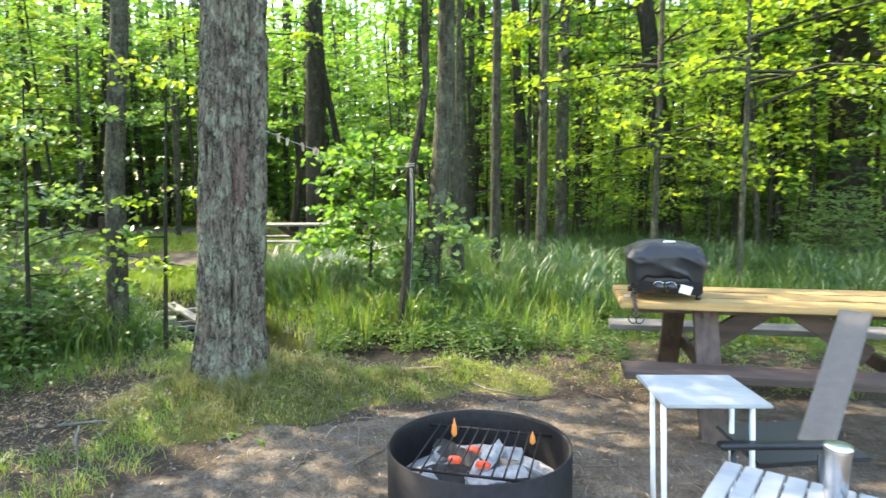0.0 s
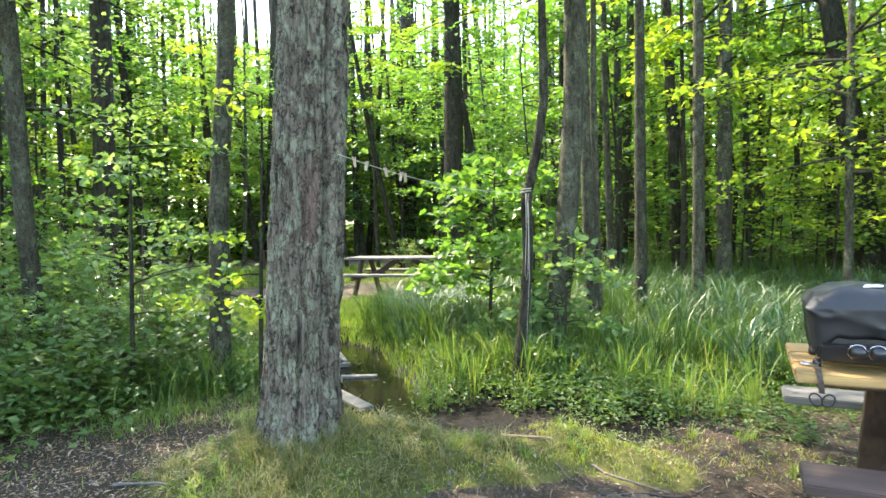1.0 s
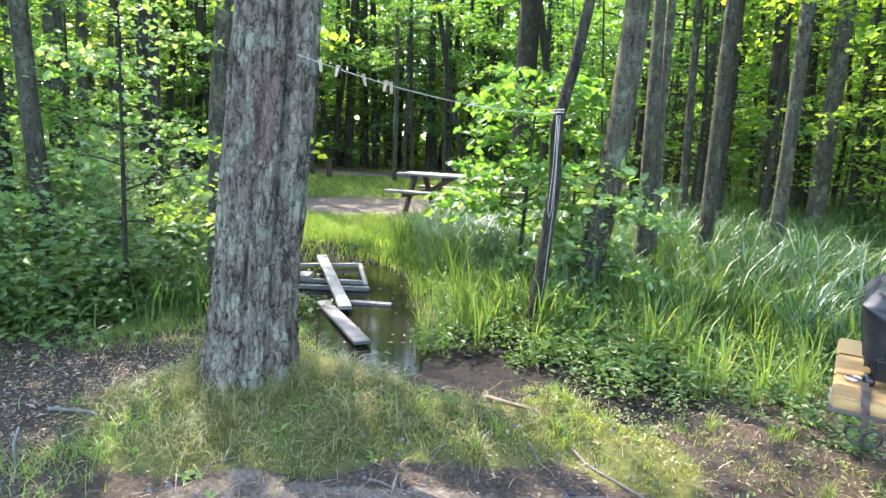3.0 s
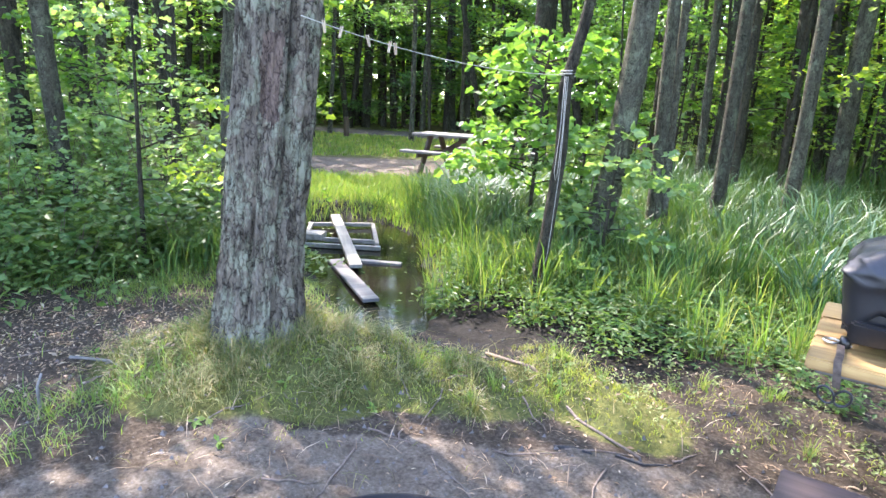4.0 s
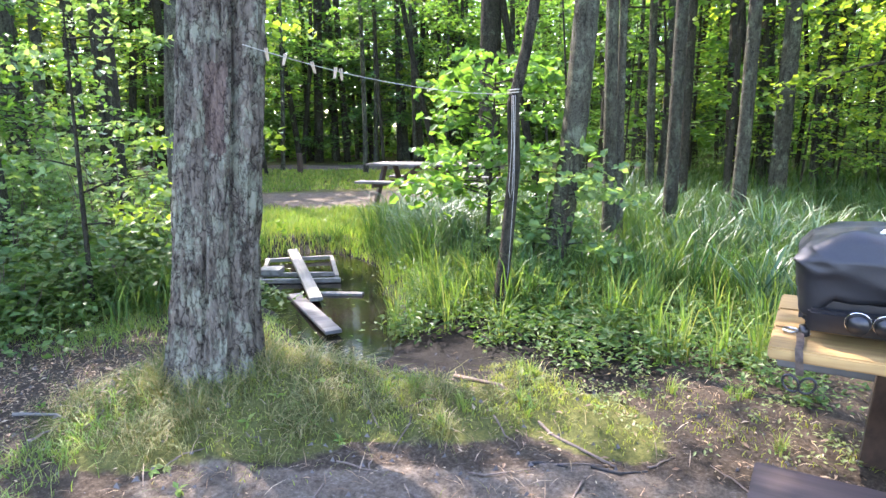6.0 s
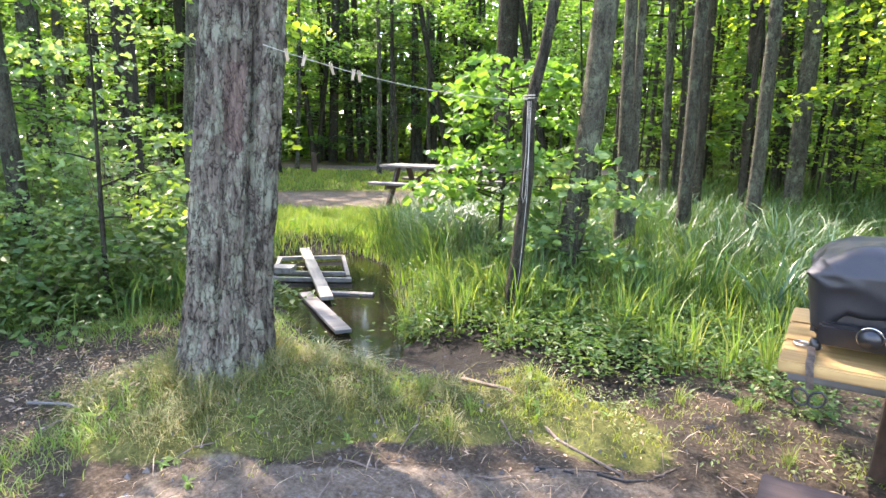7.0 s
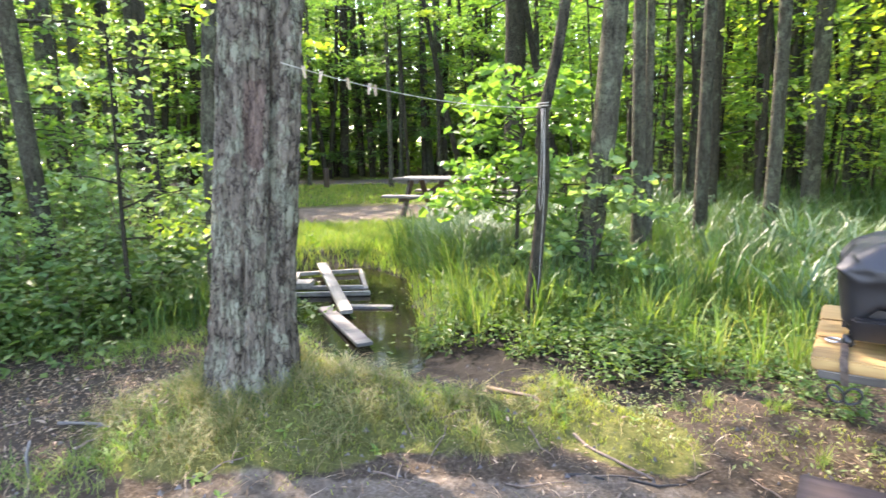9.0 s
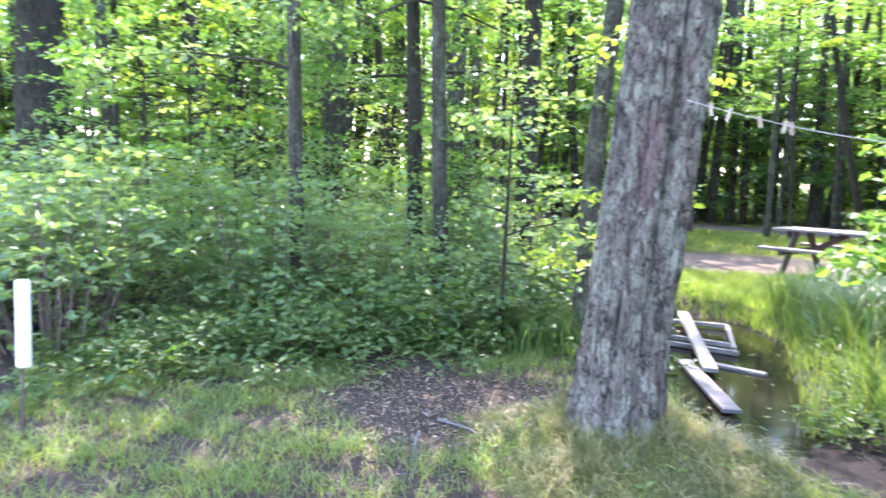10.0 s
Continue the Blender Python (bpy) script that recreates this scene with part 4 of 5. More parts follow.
def far_woods():
    """The depth of the wood, where stems and leaves cannot be told apart."""
    rs = np.random.default_rng(9)
    n = 430000
    az = np.radians(rs.uniform(-75, 140, n))
    r = np.where(rs.uniform(0, 1, n) < 0.62, rs.uniform(27, 50, n), rs.uniform(50, 80, n))
    z = (2 + 0.27 * r) * rs.uniform(0, 1, n) ** 1.5
    P = np.stack([0.5 - np.sin(az) * r, 2.4 + np.cos(az) * r, z], 1)
    keep = rs.uniform(0, 1, n) < 0.6 + 0.4 * np.sin(az * 23 + np.sin(z) * 1.5) * np.cos(z * 0.9 + az * 7)
    keep &= road_at(P[:, 0], P[:, 1]) > ROAD
    V, F = leaf_quads(P[keep], np.where(r[keep] > 50, 0.75, 0.36), 0.5, rs)
    tagged(new("far_woods", mesh_of("far_woods", V, F, [LM], smooth=False)), "dense green forest closing the view", "forest", kind="stuff")
    # the second layer's bright leaf colour stands in for sun inside the wood
    for n, size, m, label in ((60000, 0.14, LM, "mid-green leaves deep in the wood"), (84000, 0.13, LY, "sunlit yellow-green leaves deep in the wood")):
        az = np.radians(rs.uniform(-45, 60, n))
        r = rs.uniform(15, 30, n) if m is LM else rs.uniform(11.5, 23, n)
        az = az if m is LM else np.radians(rs.uniform(-36, 16, n))
        P = np.stack([1.2 - np.sin(az) * r, 2.2 + np.cos(az) * r, 8.5 * rs.uniform(0, 1, n) ** 0.9 if m is LM else rs.uniform(1.6, 6.5, n)], 1)
        keep = (road_at(P[:, 0], P[:, 1]) > ROAD + 1) & (np.hypot(P[:, 0] + 7, P[:, 1] - 11.5) > 7.5)
        keep &= np.sin(P[:, 0] * 1.9) * np.sin(P[:, 1] * 1.7 + 1) * np.sin(P[:, 2] * 3.1 + P[:, 0]) > 0.08
        V, F = leaf_quads(P[keep], size, 0.78, rs)
        tagged(new("undergrowth", mesh_of("undergrowth", V, F, [m], smooth=False)), label, "forest", kind="stuff")
    stems = []
    for _ in range(640):
        a, q = radians(rs.uniform(-75, 140)), rs.uniform(24, 62)
        x, y = 0.5 - math.sin(a) * q, 2.4 + math.cos(a) * q
        if road_at(x, y) < ROAD + 0.5:
            continue
        t = rs.uniform(0.06, 0.2)
        stems.append(stem([(x, y, -0.2), (x + rs.normal(0, 0.3), y, 8), (x + rs.normal(0, 0.5), y, 18)], [t, t * 0.8, t * 0.4], 6, 0.0, 1))
    tagged(new("far_stems", mesh_of("far_stems", *join(*stems), [D])), "many thin dark trunks far back in the forest", "forest", kind="stuff")


far_woods()

# ---- ground cover ----
def cover():
    rs = np.random.default_rng(15)
    # tall sedge north and east of the hollow
    def sedge(x, y):
        k = np.clip((y - 5.65 - 1.05 * np.clip((x + 0.7) / 0.5, 0, 1) - 0.3 * waves(x, y)) / 0.5, 0, 1) * (pond(x, y) < 0.02)
        k = k * np.clip((x + 2.2 + 1.25 * (y - 6.5)) / 0.5, 0, 1) * np.clip((x + 4.6) / 0.6, 0, 1)
        return k * (0.55 + 0.45 * waves(1.7 * x, 1.3 * y))
    P = scatter(4200, -4.6, 6.0, 5.6, 12.5, sedge, rs)
    V, F = tufts(P, 22, 0.05, 0.62, 0.012, rs, 0.9)
    tagged(new("sedge", mesh_of("sedge", V, F, [M["grass_tall"]])), "tall arching green sedge in wet ground", "grass", kind="stuff")
    P = scatter(2600, -3.9, 6.0, 6.9, 12.0, lambda x, y: sedge(x, y) * np.clip(1.6 * waves(0.9 * x + 2, 0.8 * y) + 0.15, 0, 1), rs)
    tagged(new("sedge", mesh_of("sedge", *tufts(P, 26, 0.05, 0.85, 0.014, rs, 1.15), [M["sedge_blue"]])), "blue-green sedge clumps with shining arched blades", "grass", kind="stuff")
    P = scatter(900, -3.3, -1.9, 7.0, 9.2, lambda x, y: blob(x, y, -2.75, 8.0, 0.85, 0.6, 140), rs)
    tagged(new("sedge", mesh_of("sedge", *tufts(P, 24, 0.05, 0.7, 0.014, rs, 1.2), [M["sedge_blue"]])), "pale sedge beside the dark hollow", "grass", kind="stuff")
    P = scatter(760, -1.8, 3.2, 5.6, 7.6, lambda x, y: np.clip(0.2 + waves(1.6 * x, 2.2 * y + 1), 0, 1) * np.clip((y - 5.75 - 0.1 * x) / 0.4, 0, 1) * (pond(x, y) < 0.01), rs)
    tagged(new("long_grass", mesh_of("long_grass", *tufts(P, 18, 0.04, 0.5, 0.008, rs, 0.7), [M["turf"]])), "yellow-green grass clumps before the sedge", "grass", kind="stuff")
    P = scatter(16000, -3, 12, 12, 21, lambda x, y: 0.8 * (road_at(x, y) > ROAD), rs)
    tagged(new("long_grass", mesh_of("long_grass", *blades(P, 0.6, 0.025, rs, 0.7), [M["grass_tall"]])), "long grass under the trees", "grass", kind="stuff")
    # banks of the hollow and the lawn beyond it
    P = scatter(64000, -7.5, -1.0, 4.2, 10.5, lambda x, y: (pond(x, y) < 0.36) * np.clip((y - 5.9 - 0.35 * (x + 2.4)) / 0.6, 0.0, 1) * (0.65 + 0.35 * waves(x, y)) * (sandy(x, y) < 0.3), rs)
    tagged(new("bank_grass", mesh_of("bank_grass", *blades(P, 0.17, 0.008, rs, 0.8), [M["turf"]])), "fresh green grass on the banks of the hollow", "grass", kind="stuff")
    P = scatter(34000, -16, -3, 8, 21, lambda x, y: (sandy(x, y) < 0.3) * (road_at(x, y) > ROAD), rs)
    tagged(new("lawn", mesh_of("lawn", *blades(P, 0.1, 0.02, rs, 0.6), [M["turf"]])), "mown grass round the far pitch", "grass", kind="stuff")
    # fine grass on the mound and the mossy ridge
    def tuft(x, y):
        a = 0.8 * blob(x, y, -1.42, 3.95, 1.0, 0.72, 30) + 0.7 * blob(x, y, -0.65, 4.5, 1.0, 0.45, 25) + 0.5 * blob(x, y, 0.05, 4.95, 0.75, 0.38, -25) + 0.1 * blob(x, y, -1.2, 4.0, 1.7, 1.0, 25) * (1 + waves(2.2 * x, 2.7 * y))
        return np.clip(1.3 * a, 0, 1) * np.clip(0.12 + 1.0 * waves(3 * x, 3.4 * y) + 0.9 * waves(7 * x, 7.7 * y), 0.0, 1)
    P = scatter(40000, -2.6, 1.0, 3.0, 5.5, tuft, rs)
    tagged(new("fine_grass", mesh_of("fine_grass", *blades(P, 0.06 + 0.06 * np.clip(waves(4.6 * P[:, 0], 5.1 * P[:, 1]), 0, 1), 0.003, rs, 2.6), [M["grass_short"]])), "fine tangled grass on a mossy mound", "grass", kind="stuff")
    P = scatter(1500, -2.5, 0.0, 3.2, 4.9, lambda x, y: np.clip(1.5 * blob(x, y, -1.35, 3.95, 0.95, 0.62, 30) + blob(x, y, -0.75, 4.3, 0.7, 0.35, 25), 0, 1) * np.clip(0.25 + 1.1 * waves(4 * x + 2, 4.4 * y), 0.02, 1), rs)
    tagged(new("mound_grass", mesh_of("mound_grass", *tufts(P, 24, 0.04, 0.17, 0.0036, rs, 2.3), [M["grass_short"]])), "long bent olive grass hanging over a mound", "grass", kind="stuff")
    def ridge(x, y):
        a = 1.2 * blob(x, y, -0.6, 4.5, 1.05, 0.4, 25) + 1.1 * blob(x, y, 0.1, 4.98, 0.75, 0.3, -25) + 0.5 * blob(x, y, -0.9, 3.85, 0.5, 0.35) + 0.35 * blob(x, y, 1.0, 5.2, 0.9, 0.35)
        return np.clip(a, 0, 1) * np.clip(0.35 + 0.9 * waves(3.3 * x + 1, 3.9 * y), 0, 1)
    P = scatter(60000, -2.0, 2.0, 3.4, 5.7, ridge, rs)
    tagged(new("moss", mesh_of("moss", *blades(P, 0.035, 0.0045, rs, 1.3), [M["moss"]])), "bright yellow-green moss on a low ridge", "moss", kind="stuff")
    P = scatter(420, -1.3, 0.7, 4.0, 5.4, lambda x, y: ridge(x, y) * np.clip(0.1 + 1.3 * waves(5 * x + 3, 5.3 * y), 0, 1), rs)
    tagged(new("ridge_grass", mesh_of("ridge_grass", *tufts(P, 30, 0.03, 0.14, 0.0042, rs, 1.2), [M["turf"]])), "fresh grass tufts on a mossy ridge", "grass", kind="stuff")
    def trodden(x, y):
        return np.clip((y - 4.55 - 0.12 * x) / 0.35, 0, 1) * np.clip((6.3 - y) / 0.6, 0, 1) * np.clip((x + 0.5) / 0.5, 0, 1)
    P = scatter(2000, -0.7, 3.6, 4.5, 6.3, lambda x, y: trodden(x, y) * np.clip(0.05 + 1.1 * waves(3.1 * x + 1, 3.3 * y), 0.02, 1), rs)
    tagged(new("small_weeds", mesh_of("small_weeds", *rosettes(P, 12, 0.022, 0.07, 0.03, rs), [M["pale_weed"]], smooth=False)), "small pale weeds on trodden soil", "weeds", kind="stuff")
    P = scatter(260, -0.6, 3.4, 4.5, 6.0, lambda x, y: trodden(x, y) * np.clip(waves(2.4 * x + 4, 2.9 * y), 0, 1), rs)
    tagged(new("soil_grass", mesh_of("soil_grass", *tufts(P, 24, 0.025, 0.13, 0.004, rs, 1.0), [M["turf"]])), "loose grass tufts on trodden soil", "grass", kind="stuff")
    P = scatter(90, -2.4, 0.4, 3.3, 5.1, lambda x, y: np.clip(mossy(x, y), 0, 0.7), rs)
    tagged(new("broad_weeds", mesh_of("broad_weeds", *leaf_quads(np.repeat(P, 6, 0) + [0, 0, 0.015], 0.05, 0.75, rs, 0.45), [M["turf"]], smooth=False)), "broad-leaved rosettes in the grass", "weeds", kind="stuff")
    P = scatter(900, -2.6, 1.2, 5.3, 6.9, lambda x, y: (pond(x, y) < 0.03) * np.clip((y - 5.5 + 0.22 * waves(2 * x, 2 * y) - 0.1 * x) / 0.3, 0, 1) * np.clip(0.4 + 0.7 * waves(2.7 * x, 3 * y + 2), 0.05, 1), rs)
    tagged(new("tall_herbs", mesh_of("tall_herbs", *rosettes(P, 16, 0.035, 0.3, 0.065, rs, 0.36), [M["weed"]], smooth=False)), "tall leafy herbs on the bank", "weeds", kind="stuff")
    P = scatter(80000, -5, -1.2, 0.8, 5.2, lambda x, y: np.clip((-1.2 - x) / 0.5, 0, 1) * np.clip(0.35 + 0.6 * waves(3 * x, 2.7 * y), 0.03, 1) * np.clip(1 - 2.5 * np.maximum(blob(x, y, -2.4, 3.55, 1.0, 0.75, 60), 0.7 * blob(x, y, -3.3, 3.4, 0.8, 0.4, 20)), 0.02, 1), rs)
    tagged(new("thin_grass", mesh_of("thin_grass", *blades(P, 0.1, 0.0045, rs, 1.7), [M["turf"]])), "thin patchy grass in leaf litter", "grass", kind="stuff")
    q = rs.uniform(0, 2 * np.pi, 1500)
    d = 0.25 + np.abs(rs.normal(0, 0.07, 1500))
    x, y = -1.45 + d * np.cos(q), 3.98 + d * np.sin(q)
    P = np.stack([x, y, lift(x, y) - 0.01], 1)
    tagged(new("foot_grass", mesh_of("foot_grass", *blades(P, 0.15, 0.004, rs, 1.1), [M["grass_short"]])), "longer grass round the foot of a trunk", "grass", kind="stuff")
    P = scatter(15000, -6.0, -2.6, 3.6, 6.4, lambda x, y: np.clip(0.3 + 0.8 * waves(1.9 * x, 2.3 * y), 0, 1) * (pond(x, y) < 0.05) * np.clip((-2.7 - x + 0.5 * (y - 5)) / 0.5, 0, 1), rs)
    tagged(new("thicket_grass", mesh_of("thicket_grass", *blades(P, 0.5, 0.009, rs, 1.0), [M["grass_tall"]])), "long grass at the edge of the thicket", "grass", kind="stuff")
    # low weeds
    def weedy(x, y):
        a = np.clip((y - 5.25 - 0.15 * np.clip(x - 0.5, 0, 2)) / 0.5, 0, 1) * np.clip((7.2 - y) / 0.5, 0, 1) * np.clip((x + 0.8) / 0.6, 0, 1)
        return a * np.clip(0.3 + 0.6 * waves(2.6 * x, 2.9 * y), 0.03, 1)
    P = scatter(6200, -0.9, 4.0, 5.2, 7.2, weedy, rs)
    P = np.repeat(P, 6, 0)
    P = P + np.stack([rs.normal(0, 0.03, len(P)), rs.normal(0, 0.03, len(P)), rs.uniform(0.0, 0.14, len(P))], 1)
    # dark weed green stands in for tree shade over this strip
    tagged(new("low_weeds", mesh_of("low_weeds", *leaf_quads(P, 0.036, 0.75, rs), [M["weed"]], smooth=False)), "low leafy weeds on trodden soil", "weeds", kind="stuff")
    P = scatter(4200, -6, -2.4, 0.8, 6.0, lambda x, y: np.clip((-2.6 - x) / 1.2, 0, 1) * (0.4 + 0.6 * waves(2 * x, 2 * y)), rs)
    P = np.repeat(P, 7, 0)
    P = P + np.stack([rs.normal(0, 0.05, len(P)), rs.normal(0, 0.05, len(P)), rs.uniform(0.02, 0.25, len(P))], 1)
    tagged(new("herbs", mesh_of("herbs", *leaf_quads(P, 0.07, 0.75, rs), [M["weed"]], smooth=False)), "green herbs along the edge of the wood", "weeds", kind="stuff")
    P = scatter(900, -2.6, 0.6, 5.2, 6.7, lambda x, y: (pond(x, y) < 0.01) * np.clip((y - 5.45 + 0.25 * waves(2 * x, 2 * y) - 0.12 * x) / 0.4, 0, 1), rs)
    P = np.repeat(P, 8, 0)
    P = P + np.stack([rs.normal(0, 0.05, len(P)), rs.normal(0, 0.05, len(P)), rs.uniform(0.02, 0.22, len(P))], 1)
    tagged(new("bank_herbs", mesh_of("bank_herbs", *leaf_quads(P, 0.06, 0.6, rs, 0.36), [M["weed"]], smooth=False)), "leafy green herbs on the muddy bank", "weeds", kind="stuff")
    P = scatter(60000, -6.0, -1.2, 4.6, 8.6, lambda x, y: (pond(x, y) < 0.2) * (pond(x, y) > 0.0) * np.clip(0.5 + 0.6 * waves(3 * x, 3 * y) - 2.5 * pond(x, y), 0, 1) * (y > 5.7 + 0.0 * x), rs)
    tagged(new("pond_grass", mesh_of("pond_grass", *blades(P, 0.3, 0.009, rs, 0.9), [M["grass_tall"]])), "grass growing out of the shallow water", "grass", kind="stuff")
    # debris: floating bits, straw, clods
    P = scatter(900, -5.6, -1.3, 4.8, 8.4, lambda x, y: (pond(x, y) > 0.12) * np.clip(0.3 + 0.7 * waves(2.2 * x, 2.4 * y), 0.05, 1), rs)
    P[:, 2] = -0.166
    tagged(new("floating_leaves", mesh_of("floating_leaves", *leaf_quads(P, 0.045, 0.98, rs), [M["weed"]], smooth=False)), "small leaves floating on dark water", "leaf litter", kind="stuff")
    P = scatter(5200, -3.2, 2.2, 2.6, 5.8, lambda x, y: np.clip(0.35 + 0.6 * waves(2.3 * x + 1, 2.1 * y), 0.05, 1) * (pond(x, y) < 0.02) * (1 - 0.85 * (blob(x, y, -0.95, 5.45, 1.3, 0.6, 12) > 0.1)), rs)
    P[:, 2] += 0.008
    tagged(new("straw", mesh_of("straw", *leaf_quads(P, 0.11, 0.96, rs, 0.035), [M["dead_leaf"]], smooth=False)), "dry straw and thin stems on bare soil", "straw", kind="stuff")
    P = scatter(6500, -3.0, 2.4, 2.4, 5.4, lambda x, y: np.clip(0.3 + 0.7 * waves(3.1 * x, 2.7 * y + 2), 0.04, 1) * (pond(x, y) < 0.02), rs)
    k = len(P)
    size = 0.004 + 0.017 * rs.uniform(0, 1, k) ** 4
    corner = np.array([(1, 0, -0.2), (-0.5, 0.87, -0.2), (-0.5, -0.87, -0.2), (0, 0, 0.9)])
    V = P[:, None] + corner[None] * size[:, None, None] * rs.uniform(0.6, 1.4, (k, 4, 3))
    i = (np.arange(k) * 4)[:, None]
    F = np.concatenate([i + np.array(t) for t in ((0, 1, 3), (1, 2, 3), (2, 0, 3), (2, 1, 0))])
    tagged(new("clods", mesh_of("clods", V.reshape(-1, 3), F, [M["stone"]], smooth=False)), "small clods and grit on the sand", "gravel", kind="stuff")
    # fallen leaves
    def litter(x, y):
        a = 0.95 * blob(x, y, -2.4, 3.5, 1.3, 0.95, 60) + 0.6 * blob(x, y, -3.3, 3.4, 1.0, 0.6, 20) + 0.12 * blob(x, y, 0.2, 4.9, 2.0, 0.9) + 0.03
        return np.clip(a, 0, 1) * (pond(x, y) < 0.02) * (blob(x, y, -0.95, 5.45, 1.3, 0.6, 12) < 0.15)
    P = scatter(48000, -4.5, 2.6, 1.6, 6.2, litter, rs)
    P[:, 2] += 0.006
    tagged(new("leaf_litter", mesh_of("leaf_litter", *leaf_quads(P, 0.018 + 0.03 * rs.uniform(0, 1, len(P)) ** 3, 0.85, rs, 0.4), [M["dead_leaf"]], smooth=False)), "dry brown fallen leaves and chips", "leaf litter", kind="stuff")


cover()


def twigs():
    rs = np.random.default_rng(21)
    for _ in range(46):
        x, y = rs.uniform(-2.8, 1.3), rs.uniform(3.1, 5.3)
        L, a = rs.uniform(0.08, 0.4), rs.uniform(0, 6.28)
        pts = []
        for k in range(5):
            u = (k / 4 - 0.5) * L
            px, py = x + u * math.cos(a) + rs.normal(0, 0.01), y + u * math.sin(a) + rs.normal(0, 0.01)
            pts.append((px, py, float(lift(px, py)) + 0.006))
        tw = part("twig", tube(pts, [0.005, 0.005, 0.004, 0.003, 0.002], 5), M["twig"])
        tagged(tw, "dry brown twig on the ground", "twig", "twigs on the ground")


twigs()

# ---- the near picnic table ----
def near_table():
    ob = thing("picnic_table", "wooden picnic table with pale new top planks and dark stained legs", "picnic table", (1.07, 4.9, 0), turn=3)
    W, L = 0.70, 1.95
    def p(name, bm, m, label=""):
        return part(name, bm, m, ob, label)
    for k in range(3):
        p("top_plank", box((L, 0.225, 0.04), pose(L / 2, -0.113 - k * 0.2375, 0.74), 0.006, 2), M["pine"])
    for y0 in (0.26, -W - 0.26):
        p("bench_plank", box((L, 0.25, 0.04), pose(L / 2 + 0.0, y0, 0.42), 0.006, 2), M["bench"] if y0 < 0 else M["grey_wood"])
    for x in (0.46, L - 0.4):
        for s in (-1, 1):
            cy = -W / 2
            p("leg", between((x - 0.05 * s, cy + s * 0.2, 0.72), (x - 0.05 * s, cy + s * 0.58, -0.03), 0.14, 0.045), M["stained_up"])
        p("bench_support", between((x + 0.05, -W / 2 - 0.74, 0.35), (x + 0.05, -W / 2 + 0.74, 0.35), 0.045, 0.09), M["stained"])
        p("top_support", between((x + 0.05, -W + 0.09, 0.69), (x + 0.05, -0.03, 0.69), 0.045, 0.07), M["stained"])
    # added dark bar in place of the shadow under the front plank
    p("apron", box((L - 0.1, 0.035, 0.05), pose(L / 2 + 0.04, -W + 0.2, 0.69), 0.004), M["stained"])
    p("brace", between((0.5, -W / 2, 0.4), (0.95, -W / 2, 0.71), 0.045, 0.13), M["stained"])
    p("brace", between((L - 0.44, -W / 2, 0.4), (L - 0.9, -W / 2, 0.71), 0.045, 0.13), M["stained"])
    return ob


near_table()


def shaped_block(w, d, h, power, taper, wrinkle, seed, cuts=14):
    """A rounded block with a narrower top and soft folds."""
    bm = bmesh.new()
    bmesh.ops.create_cube(bm, size=2)
    bmesh.ops.subdivide_edges(bm, edges=bm.edges[:], cuts=cuts, use_grid_fill=True)
    for v in bm.verts:
        c = v.co
        s = (abs(c.x) ** power + abs(c.y) ** power + abs(c.z) ** power) ** (1 / power)
        c = c / s
        k = 1 - taper * max(0, c.z)
        f = wrinkle * noise.noise(Vector((c.x * 3.1 + seed, c.y * 3.1, c.z * 1.2)))
        v.co = Vector((c.x * w / 2 * k * (1 + f), c.y * d / 2 * k * (1 + f), c.z * h / 2 * (1 + 0.4 * f)))
    for f in bm.faces:
        f.smooth = True
    return bm


